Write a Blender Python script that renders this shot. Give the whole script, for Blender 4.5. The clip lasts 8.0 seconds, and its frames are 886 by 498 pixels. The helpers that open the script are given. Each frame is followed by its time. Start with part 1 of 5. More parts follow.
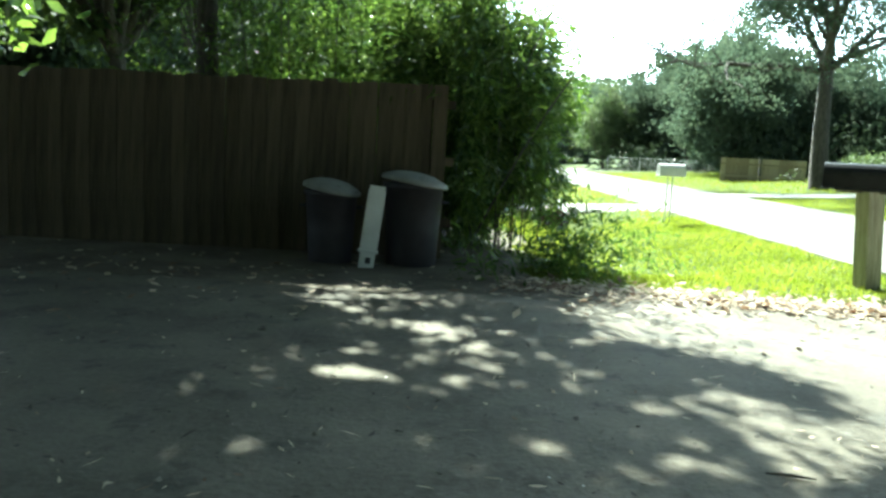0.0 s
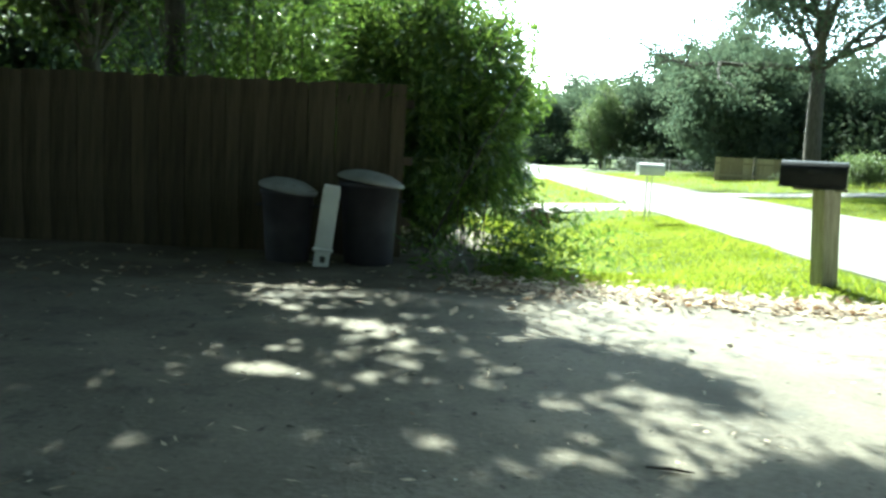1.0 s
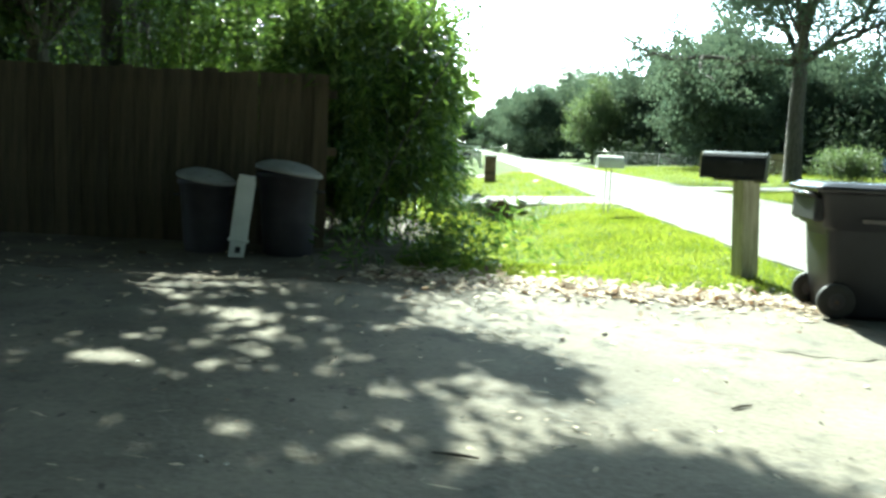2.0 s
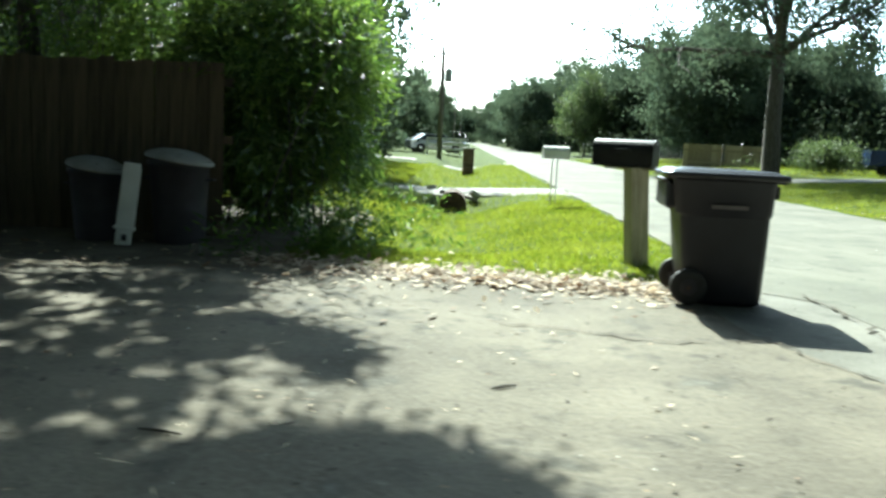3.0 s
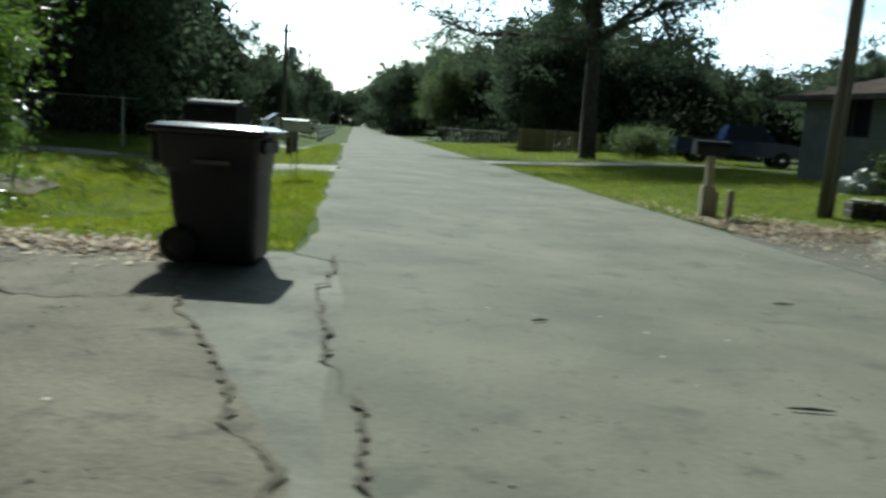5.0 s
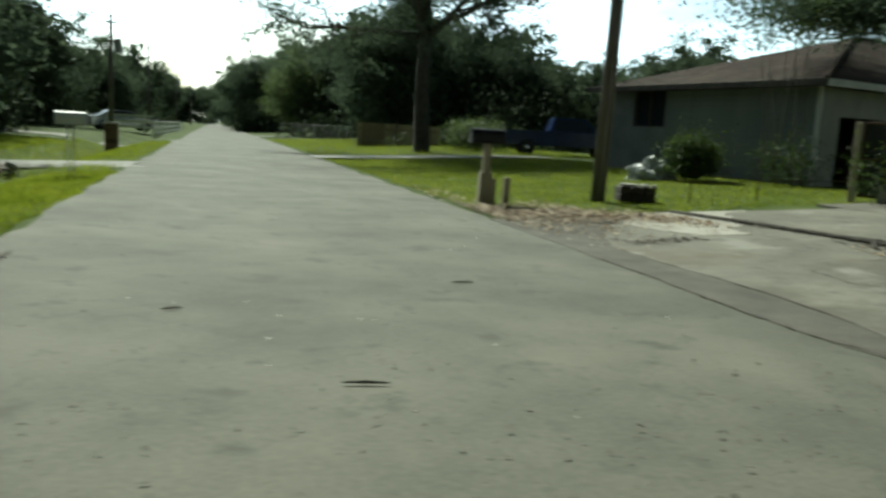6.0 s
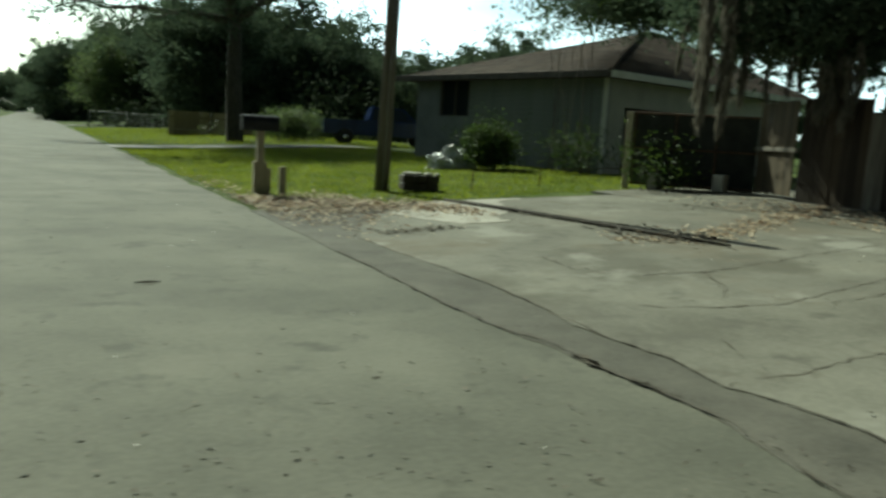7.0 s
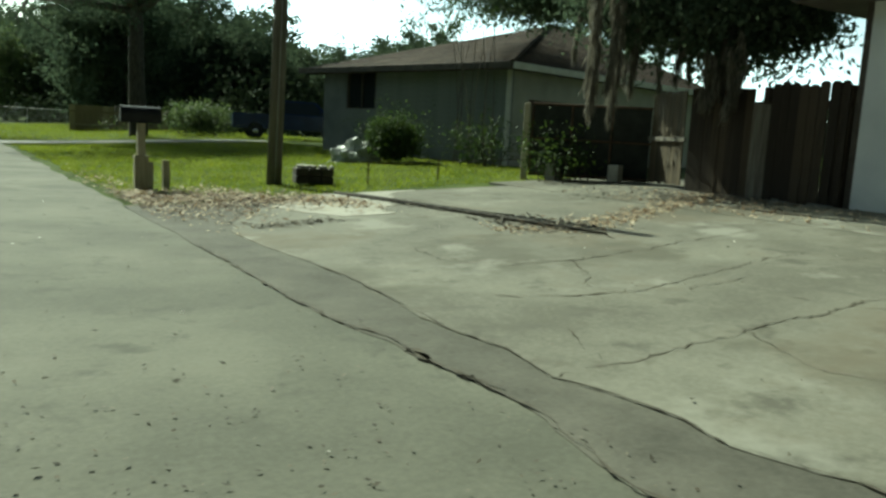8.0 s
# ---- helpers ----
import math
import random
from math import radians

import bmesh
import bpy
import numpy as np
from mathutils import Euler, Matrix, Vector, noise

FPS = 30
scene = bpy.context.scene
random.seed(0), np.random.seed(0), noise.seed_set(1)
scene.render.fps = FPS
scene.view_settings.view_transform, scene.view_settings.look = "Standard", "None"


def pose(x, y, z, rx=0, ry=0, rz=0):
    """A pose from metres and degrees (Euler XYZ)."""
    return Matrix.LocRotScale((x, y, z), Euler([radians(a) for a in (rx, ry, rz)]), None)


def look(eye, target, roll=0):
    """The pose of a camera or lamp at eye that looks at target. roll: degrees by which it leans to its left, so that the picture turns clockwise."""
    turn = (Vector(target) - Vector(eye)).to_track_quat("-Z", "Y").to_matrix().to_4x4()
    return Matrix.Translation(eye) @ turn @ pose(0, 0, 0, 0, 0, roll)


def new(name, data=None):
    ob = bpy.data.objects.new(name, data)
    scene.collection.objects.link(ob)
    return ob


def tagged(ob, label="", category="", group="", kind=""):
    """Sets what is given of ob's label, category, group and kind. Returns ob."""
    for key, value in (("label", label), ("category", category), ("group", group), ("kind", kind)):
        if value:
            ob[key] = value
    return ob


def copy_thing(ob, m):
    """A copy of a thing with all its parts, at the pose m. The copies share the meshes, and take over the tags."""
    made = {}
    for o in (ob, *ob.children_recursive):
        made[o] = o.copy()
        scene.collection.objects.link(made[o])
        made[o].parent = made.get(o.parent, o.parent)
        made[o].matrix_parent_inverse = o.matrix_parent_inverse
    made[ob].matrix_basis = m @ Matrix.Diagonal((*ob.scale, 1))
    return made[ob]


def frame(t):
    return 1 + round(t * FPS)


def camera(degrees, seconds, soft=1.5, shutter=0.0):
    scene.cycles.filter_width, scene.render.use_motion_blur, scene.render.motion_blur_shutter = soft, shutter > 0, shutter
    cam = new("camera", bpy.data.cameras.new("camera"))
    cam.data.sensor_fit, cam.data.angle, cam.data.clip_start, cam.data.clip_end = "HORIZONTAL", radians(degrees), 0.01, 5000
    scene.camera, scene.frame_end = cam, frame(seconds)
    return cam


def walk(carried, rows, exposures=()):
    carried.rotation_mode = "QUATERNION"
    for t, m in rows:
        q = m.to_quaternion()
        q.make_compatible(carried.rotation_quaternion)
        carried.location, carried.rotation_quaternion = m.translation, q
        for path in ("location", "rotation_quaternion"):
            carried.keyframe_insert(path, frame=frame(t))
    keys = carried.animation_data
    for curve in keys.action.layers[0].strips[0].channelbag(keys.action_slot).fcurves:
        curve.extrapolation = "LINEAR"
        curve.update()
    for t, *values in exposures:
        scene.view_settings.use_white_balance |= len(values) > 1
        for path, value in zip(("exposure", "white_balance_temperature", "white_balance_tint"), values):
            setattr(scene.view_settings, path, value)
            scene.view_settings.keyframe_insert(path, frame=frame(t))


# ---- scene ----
cam = camera(58.5, 8.0, soft=2.75, shutter=0.5)
PATH = [
    (0, (0.723, 0.045, 1.175), (0.702, 2.029, 0.926), 2.8),
    (0.5, (0.911, 0.034, 1.18), (0.88, 2.018, 0.929), 2.7),
    (1, (1.193, 0.035, 1.177), (1.164, 2.02, 0.93), 2.6),
    (1.5, (1.561, 0.052, 1.175), (1.536, 2.036, 0.924), 2.7),
    (3, (3.148, 0.07, 1.164), (3.112, 2.05, 0.888), 2.6),
    (3.5, (3.849, 0.084, 1.154), (3.832, 2.065, 0.879), 2.9),
    (4, (4.619, 0.147, 1.166), (4.641, 2.128, 0.889), 4.0),
    (4.5, (5.434, 0.105, 1.109), (5.53, 2.082, 0.818), 2.5),
    (4.7, (5.72, 0.12, 1.098), (5.87, 2.092, 0.799), 3.1),
    (5.8, (7.257, -0.086, 1.099), (7.741, 1.834, 0.816), 3.3),
    (6, (7.515, -0.071, 1.083), (8.077, 1.827, 0.797), 3.3),
    (6.5, (8.122, 0.031, 1.041), (8.878, 1.861, 0.761), 3.9),
    (7, (8.611, -0.027, 1.093), (9.538, 1.722, 0.807), 3.5),
    (7.5, (8.998, -0.064, 1.073), (10.035, 1.622, 0.785), 3.2),
    (8, (9.145, -0.094, 1.065), (10.231, 1.561, 0.777), 3.2),
]
EXPOSURES = [(0, 2.7, 5900, -12), (1.5, 2.62, 5900, -12), (3, 1.8, 5950, -8), (3.5, 1.27, 5880, -6), (4, 0.86, 5760, -6), (4.5, 0.32, 5800, -5), (6, 0.2, 6380, -9), (6.5, 0.06, 6480, -12), (7, 0.04, 6530, -15), (7.5, 0.32, 6560, -19), (8, 0.4, 6560, -20)]
walk(cam, [(t, look(e, g, r)) for t, e, g, r in PATH], EXPOSURES)

# ---- light: late-morning sun ahead of the camera, bright hazy sky with clouds ----
SUN_EL, SUN_AZ = radians(43), radians(-9)
world = bpy.data.worlds.new("world")
scene.world = world
world.use_nodes = True
wn, wl = world.node_tree.nodes, world.node_tree.links
sky = wn.new("ShaderNodeTexSky")
sky.sky_type, sky.sun_disc = "NISHITA", False
sky.sun_elevation, sky.sun_rotation = SUN_EL, SUN_AZ
sky.dust_density, sky.air_density, sky.ozone_density = 1.4, 1.0, 1.0
wtc = wn.new("ShaderNodeTexCoord")
wmap = wn.new("ShaderNodeMapping")
wmap.inputs["Scale"].default_value = (1.0, 1.0, 2.6)
wnoise = wn.new("ShaderNodeTexNoise")
wnoise.inputs["Scale"].default_value, wnoise.inputs["Detail"].default_value = 2.3, 7
wramp = wn.new("ShaderNodeValToRGB")
wramp.color_ramp.elements[0].position, wramp.color_ramp.elements[1].position = 0.4, 0.6
wmix = wn.new("ShaderNodeMixRGB")
wgrey = wn.new("ShaderNodeRGBToBW")
wbright = wn.new("ShaderNodeMath")
wbright.operation = "MULTIPLY"
wbright.inputs[1].default_value = 2.0
wl.new(sky.outputs["Color"], wgrey.inputs[0])
wl.new(wgrey.outputs[0], wbright.inputs[0])
# thin cloud is brightest round the sun, as haze scatters forward
wdot = wn.new("ShaderNodeVectorMath")
wdot.operation = "DOT_PRODUCT"
wdot.inputs[1].default_value = (math.sin(SUN_AZ) * math.cos(SUN_EL), math.cos(SUN_AZ) * math.cos(SUN_EL), math.sin(SUN_EL))
wl.new(wtc.outputs["Generated"], wdot.inputs[0])
wpow = wn.new("ShaderNodeMath")
wpow.operation = "POWER"
wpow.use_clamp = True
wpow.inputs[1].default_value = 8.0
wl.new(wdot.outputs["Value"], wpow.inputs[0])
# bright haze towards the horizon
wsep = wn.new("ShaderNodeSeparateXYZ")
wl.new(wtc.outputs["Generated"], wsep.inputs[0])
wlow = wn.new("ShaderNodeMath")
wlow.operation, wlow.use_clamp = "SUBTRACT", True
wlow.inputs[0].default_value = 1.0
wl.new(wsep.outputs["Z"], wlow.inputs[1])
whaze = wn.new("ShaderNodeMath")
whaze.operation = "POWER"
whaze.inputs[1].default_value = 3.5
wl.new(wlow.outputs[0], whaze.inputs[0])
# the haze is bright on the sun's side and dim behind
wside = wn.new("ShaderNodeMath")
wside.operation, wside.use_clamp = "MULTIPLY_ADD", True
wside.inputs[1].default_value, wside.inputs[2].default_value = 0.62, 0.52
wl.new(wdot.outputs["Value"], wside.inputs[0])
wband = wn.new("ShaderNodeMath")
wband.operation = "MULTIPLY"
wl.new(whaze.outputs[0], wband.inputs[0])
wl.new(wside.outputs[0], wband.inputs[1])
wsum = wn.new("ShaderNodeMath")
wsum.operation = "MULTIPLY_ADD"
wsum.inputs[1].default_value, wsum.inputs[2].default_value = 5.1, 0.1
wl.new(wband.outputs[0], wsum.inputs[0])
wglow = wn.new("ShaderNodeMath")
wglow.operation = "MULTIPLY_ADD"
wglow.inputs[1].default_value = 1.3
wl.new(wpow.outputs[0], wglow.inputs[0])
wl.new(wsum.outputs[0], wglow.inputs[2])
wlit = wn.new("ShaderNodeVectorMath")
wlit.operation = "SCALE"
wl.new(wmix.outputs["Color"], wlit.inputs[0])
wl.new(wglow.outputs[0], wlit.inputs["Scale"])
wtone = wn.new("ShaderNodeVectorMath")
wtone.operation = "SCALE"
wtone.inputs[0].default_value = (0.85, 1.0, 1.17)
wl.new(wbright.outputs[0], wtone.inputs["Scale"])
wl.new(wtone.outputs["Vector"], wmix.inputs[2])
wl.new(wtc.outputs["Generated"], wmap.inputs["Vector"])
wl.new(wmap.outputs["Vector"], wnoise.inputs["Vector"])
wl.new(wnoise.outputs["Fac"], wramp.inputs["Fac"])
wl.new(wramp.outputs["Color"], wmix.inputs[0])
wl.new(sky.outputs["Color"], wmix.inputs[1])
wl.new(wlit.outputs["Vector"], wn["Background"].inputs["Color"])
wn["Background"].inputs["Strength"].default_value = 0.056

sun = new("sun", bpy.data.lights.new("sun", "SUN"))
sun.data.energy, sun.data.angle, sun.data.color = 5.0, radians(0.65), (1.0, 0.95, 0.86)
to_sun = Vector((math.sin(SUN_AZ) * math.cos(SUN_EL), math.cos(SUN_AZ) * math.cos(SUN_EL), math.sin(SUN_EL)))
sun.matrix_world = look(to_sun * 60, (0, 0, 0))


# ---- materials ----
def material(name, dark, light, rough=0.85, scale=6.0, fine=90.0, bump=0.25, dist=0.01, metal=0.0, spots=None, through_light=0.0,
             stretch=(1, 1, 1), rand=0.0, island=0.0, spec=0.4):
    """Two-scale noise between two base colours, fine relief; spots: (colour, scale, threshold) for stains; through_light: leaf translucency."""
    m = bpy.data.materials.new(name)
    m.use_nodes = True
    n, l = m.node_tree.nodes, m.node_tree.links
    b = n["Principled BSDF"]
    b.inputs["Roughness"].default_value, b.inputs["Metallic"].default_value = rough, metal
    b.inputs["Specular IOR Level"].default_value = spec
    tc = n.new("ShaderNodeTexCoord")
    mp = n.new("ShaderNodeMapping")
    mp.inputs["Scale"].default_value = stretch
    l.new(tc.outputs["Object"], mp.inputs["Vector"])

    def noise_tex(s, d=5, r=0.6):
        t = n.new("ShaderNodeTexNoise")
        t.inputs["Scale"].default_value, t.inputs["Detail"].default_value, t.inputs["Roughness"].default_value = s, d, r
        l.new(mp.outputs["Vector"], t.inputs["Vector"])
        return t

    big, small = noise_tex(scale), noise_tex(fine, 3, 0.7)
    add = n.new("ShaderNodeMath")
    add.operation = "MULTIPLY_ADD"
    add.inputs[1].default_value = 0.45
    l.new(small.outputs["Fac"], add.inputs[0])
    l.new(big.outputs["Fac"], add.inputs[2])
    value = add.outputs[0]
    for kind, amount in (("rand", rand), ("island", island)):
        if amount:
            src = n.new("ShaderNodeObjectInfo").outputs["Random"] if kind == "rand" else n.new("ShaderNodeNewGeometry").outputs["Random Per Island"]
            v = n.new("ShaderNodeMath")
            v.operation = "MULTIPLY_ADD"
            v.inputs[1].default_value = amount
            l.new(src, v.inputs[0])
            l.new(value, v.inputs[2])
            w = n.new("ShaderNodeMath")
            w.operation = "SUBTRACT"
            w.inputs[1].default_value = amount / 2
            l.new(v.outputs[0], w.inputs[0])
            value = w.outputs[0]
    ramp = n.new("ShaderNodeValToRGB")
    ramp.color_ramp.elements[0].position, ramp.color_ramp.elements[1].position = 0.54, 0.92
    ramp.color_ramp.elements[0].color, ramp.color_ramp.elements[1].color = (*dark, 1), (*light, 1)
    l.new(value, ramp.inputs["Fac"])
    colour = ramp.outputs["Color"]
    for tone, s, edge in spots or ():
        t = noise_tex(s, 6, 0.65)
        r = n.new("ShaderNodeValToRGB")
        r.color_ramp.elements[0].position, r.color_ramp.elements[1].position = edge, edge + 0.1
        x = n.new("ShaderNodeMixRGB")
        x.inputs[2].default_value = (*tone, 1)
        l.new(t.outputs["Fac"], r.inputs["Fac"])
        l.new(r.outputs["Color"], x.inputs[0])
        l.new(colour, x.inputs[1])
        colour = x.outputs["Color"]
    l.new(colour, b.inputs["Base Color"])
    if bump:
        bp = n.new("ShaderNodeBump")
        bp.inputs["Strength"].default_value, bp.inputs["Distance"].default_value = bump, dist
        l.new(value, bp.inputs["Height"])
        l.new(bp.outputs["Normal"], b.inputs["Normal"])
    if through_light:
        tr = n.new("ShaderNodeBsdfTranslucent")
        hs = n.new("ShaderNodeHueSaturation")
        hs.inputs["Saturation"].default_value, hs.inputs["Value"].default_value, hs.inputs["Hue"].default_value = 1.15, 1.9, 0.485
        l.new(colour, hs.inputs["Color"])
        l.new(hs.outputs["Color"], tr.inputs["Color"])
        mx = n.new("ShaderNodeMixShader")
        mx.inputs[0].default_value = through_light
        l.new(b.outputs[0], mx.inputs[1])
        l.new(tr.outputs[0], mx.inputs[2])
        l.new(mx.outputs[0], n["Material Output"].inputs["Surface"])
    return m


GRASS_SOIL = material("lawn_soil", (0.038, 0.056, 0.015), (0.098, 0.128, 0.034), 0.95, 0.9, 60, 0.5, 0.02, spec=0.1, spots=[((0.120, 0.098, 0.053), 0.35, 0.62), ((0.022, 0.041, 0.011), 2.5, 0.6)])
GRASS = material("grass_blade", (0.080, 0.117, 0.021), (0.177, 0.212, 0.050), 0.6, 0.8, 30, 0, through_light=0.5, island=0.5)
ASPHALT = material("worn_asphalt", (0.091, 0.090, 0.070), (0.165, 0.161, 0.126), 0.9, 0.7, 30, 0.5, 0.012, spots=[((0.087, 0.086, 0.067), 2.6, 0.56), ((0.178, 0.169, 0.134), 0.45, 0.6), ((0.063, 0.060, 0.048), 7.0, 0.66), ((0.222, 0.212, 0.174), 14.0, 0.7)])
DRIVE = material("dusty_driveway", (0.080, 0.070, 0.052), (0.176, 0.156, 0.118), 0.92, 0.9, 26, 0.9, 0.02, spots=[((0.068, 0.063, 0.049), 2.6, 0.56), ((0.070, 0.064, 0.052), 0.6, 0.58), ((0.179, 0.169, 0.142), 1.3, 0.64), ((0.054, 0.049, 0.038), 7.0, 0.67), ((0.040, 0.036, 0.028), 22.0, 0.63), ((0.215, 0.203, 0.173), 17.0, 0.66), ((0.058, 0.052, 0.040), 3.4, 0.6)])
PATCH = material("dark_asphalt_patch", (0.066, 0.062, 0.050), (0.128, 0.120, 0.098), 0.9, 1.6, 30, 0.6, 0.015, spots=[((0.128, 0.120, 0.099), 2.2, 0.6), ((0.053, 0.048, 0.038), 6, 0.64)])
GUTTER = material("gutter_concrete", (0.100, 0.097, 0.080), (0.193, 0.187, 0.157), 0.9, 1.2, 32, 0.5, 0.012, spots=[((0.101, 0.098, 0.081), 2.6, 0.56), ((0.098, 0.090, 0.075), 1.8, 0.6), ((0.075, 0.071, 0.060), 8, 0.66)])
CONCRETE = material("apron_concrete", (0.112, 0.106, 0.084), (0.217, 0.209, 0.169), 0.88, 0.8, 28, 0.4, 0.012, spots=[((0.101, 0.095, 0.076), 2.6, 0.56), ((0.105, 0.098, 0.074), 0.5, 0.52), ((0.138, 0.120, 0.088), 0.4, 0.54), ((0.247, 0.240, 0.203), 0.9, 0.57), ((0.098, 0.085, 0.062), 1.7, 0.61), ((0.112, 0.105, 0.083), 9.0, 0.66), ((0.090, 0.086, 0.068), 4.0, 0.7)])
SOIL = material("bare_soil", (0.06, 0.048, 0.034), (0.17, 0.145, 0.105), 0.97, 1.5, 25, 0.7, 0.02, spots=[((0.22, 0.19, 0.14), 1.2, 0.62)])
PALE_DRIVE = material("pale_concrete", (0.210, 0.204, 0.180), (0.300, 0.294, 0.264), 0.9, 1.0, 90, 0.3)
PALE_SLAB = material("bare_pale_concrete", (0.29, 0.275, 0.235), (0.42, 0.40, 0.345), 0.9, 1.4, 60, 0.4, 0.01, spots=[((0.19, 0.175, 0.14), 2.2, 0.6)])
CRACK = material("crack_soil", (0.045, 0.039, 0.03), (0.13, 0.114, 0.087), 0.98, 6, 120, 0.6, 0.01)
DEAD_LEAF = material("dead_leaf", (0.15, 0.10, 0.06), (0.52, 0.44, 0.32), 0.75, 5, 60, 0.2, through_light=0.2, island=0.9)
DEBRIS = material("dark_debris", (0.05, 0.045, 0.035), (0.16, 0.14, 0.11), 0.9, 9, 80, 0.4, island=0.6)
FENCE_WOOD = material("old_fence_board", (0.048, 0.038, 0.024), (0.112, 0.088, 0.056), 0.88, 3.0, 40, 0.5, 0.006, stretch=(6, 6, 0.5), rand=0.25, spots=[((0.048, 0.051, 0.030), 1.4, 0.6)])
GREY_WOOD = material("weathered_grey_wood", (0.084, 0.075, 0.060), (0.204, 0.186, 0.156), 0.88, 4, 40, 0.5, 0.006, stretch=(6, 6, 0.5), rand=0.3)
POST_WOOD = material("pale_post_wood", (0.30, 0.27, 0.19), (0.52, 0.48, 0.37), 0.85, 5, 50, 0.4, 0.005, stretch=(5, 5, 0.6), spots=[((0.19, 0.17, 0.11), 1.0, 0.62)])
DARK_WOOD = material("dark_fence_wood", (0.022, 0.016, 0.011), (0.062, 0.046, 0.031), 0.9, 3, 40, 0.5, 0.006, stretch=(6, 6, 0.5), rand=0.5)
POLE_WOOD = material("utility_pole_wood", (0.085, 0.078, 0.065), (0.19, 0.175, 0.15), 0.9, 4, 60, 0.5, 0.008, stretch=(7, 7, 0.35))
BARK = material("oak_bark", (0.036, 0.032, 0.027), (0.105, 0.094, 0.079), 0.95, 5, 30, 0.8, 0.03, stretch=(3, 3, 0.7))
LEAF_NEAR = material("bamboo_leaf", (0.042, 0.078, 0.023), (0.11, 0.17, 0.046), 0.27, 2, 40, 0, through_light=0.48, island=0.7, spec=0.85)
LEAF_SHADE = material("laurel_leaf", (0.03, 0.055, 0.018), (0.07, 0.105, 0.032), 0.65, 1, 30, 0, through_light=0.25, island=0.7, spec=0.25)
LEAF_OAK = material("live_oak_leaf", (0.05, 0.072, 0.05), (0.095, 0.122, 0.08), 0.9, 0.6, 12, 0, through_light=0.3, island=0.25, spec=0.05)
LEAF_UNDER = material("undergrowth_leaf", (0.03, 0.045, 0.028), (0.06, 0.08, 0.045), 0.9, 0.6, 12, 0, through_light=0.06, island=0.4, spec=0.05)
IMPRINT = material("faded_imprint", (0.10, 0.09, 0.09), (0.16, 0.14, 0.14), 0.7, 8, 60, 0.1, 0.002)
LEAF_PALE = material("cedar_leaf", (0.055, 0.085, 0.035), (0.12, 0.16, 0.07), 0.6, 0.6, 12, 0, through_light=0.3, island=0.8)
MOSS = material("spanish_moss", (0.104, 0.098, 0.078), (0.208, 0.195, 0.163), 0.95, 4, 60, 0, through_light=0.25, island=0.6)
BIN_PLASTIC = material("charcoal_bin_plastic", (0.010, 0.010, 0.014), (0.020, 0.020, 0.027), 0.5, 3, 200, 0.1, 0.002, spots=[((0.034, 0.033, 0.036), 1.7, 0.68)])
LID_PLASTIC = material("bin_lid_plastic", (0.025, 0.023, 0.028), (0.045, 0.043, 0.049), 0.2, 3, 200, 0.1, 0.002)
RUBBER = material("black_rubber", (0.015, 0.015, 0.015), (0.03, 0.03, 0.03), 0.7, 8, 150, 0.2, 0.002)
CAN_PLASTIC = material("old_can_plastic", (0.024, 0.022, 0.027), (0.051, 0.045, 0.054), 0.6, 3, 120, 0.15, 0.003)
PALE_LID = material("pale_grey_lid", (0.202, 0.202, 0.196), (0.314, 0.314, 0.302), 0.55, 4, 80, 0.15, 0.003, spots=[((0.112, 0.106, 0.090), 2.5, 0.62)])
WHITE_VINYL = material("white_vinyl", (0.62, 0.63, 0.61), (0.8, 0.81, 0.79), 0.5, 4, 80, 0.1, 0.002, spots=[((0.4, 0.39, 0.34), 3, 0.66)])
BLACK_METAL = material("black_painted_metal", (0.014, 0.015, 0.017), (0.032, 0.033, 0.035), 0.38, 5, 150, 0.1, 0.002, metal=0.1, spec=0.25)
GREY_METAL = material("galvanised_metal", (0.3, 0.31, 0.31), (0.46, 0.47, 0.47), 0.5, 6, 90, 0.15, 0.002, metal=0.7)
RUST = material("rusty_steel", (0.06, 0.04, 0.03), (0.17, 0.11, 0.075), 0.8, 8, 90, 0.3, 0.003, metal=0.3)
SIDING = material("grey_siding", (0.13, 0.143, 0.14), (0.205, 0.22, 0.212), 0.8, 1.5, 60, 0.15, 0.004, spots=[((0.13, 0.14, 0.13), 0.8, 0.6)])
STUCCO = material("beige_stucco", (0.32, 0.312, 0.264), (0.44, 0.424, 0.368), 0.85, 1.5, 80, 0.2, 0.004, spots=[((0.240, 0.232, 0.192), 0.9, 0.64)])
WHITE_WALL = material("white_wall_paint", (0.62, 0.64, 0.66), (0.78, 0.79, 0.8), 0.7, 1.2, 60, 0.12, 0.003)
SHINGLE = material("brown_roof_shingle", (0.033, 0.024, 0.018), (0.066, 0.048, 0.037), 0.9, 1.2, 25, 0.5, 0.01, rand=0.25, spec=0.12, spots=[((0.092, 0.072, 0.058), 0.9, 0.6), ((0.026, 0.021, 0.016), 1.6, 0.6)])
TRIM_DARK = material("dark_brown_trim", (0.04, 0.032, 0.026), (0.09, 0.075, 0.06), 0.7, 4, 60, 0.2, 0.003)
TRIM_PALE = material("pale_trim", (0.5, 0.49, 0.44), (0.66, 0.65, 0.6), 0.6, 4, 60, 0.15, 0.003)
# dark colour that stands for the shade in the gate opening
GATE_SHADE = material("dark_gate_opening", (0.018, 0.022, 0.02), (0.045, 0.05, 0.045), 0.85, 3, 120, 0.2, 0.003)
BRICK = material("brown_brick", (0.11, 0.065, 0.04), (0.24, 0.15, 0.10), 0.9, 6, 70, 0.4, 0.006, rand=0.6)
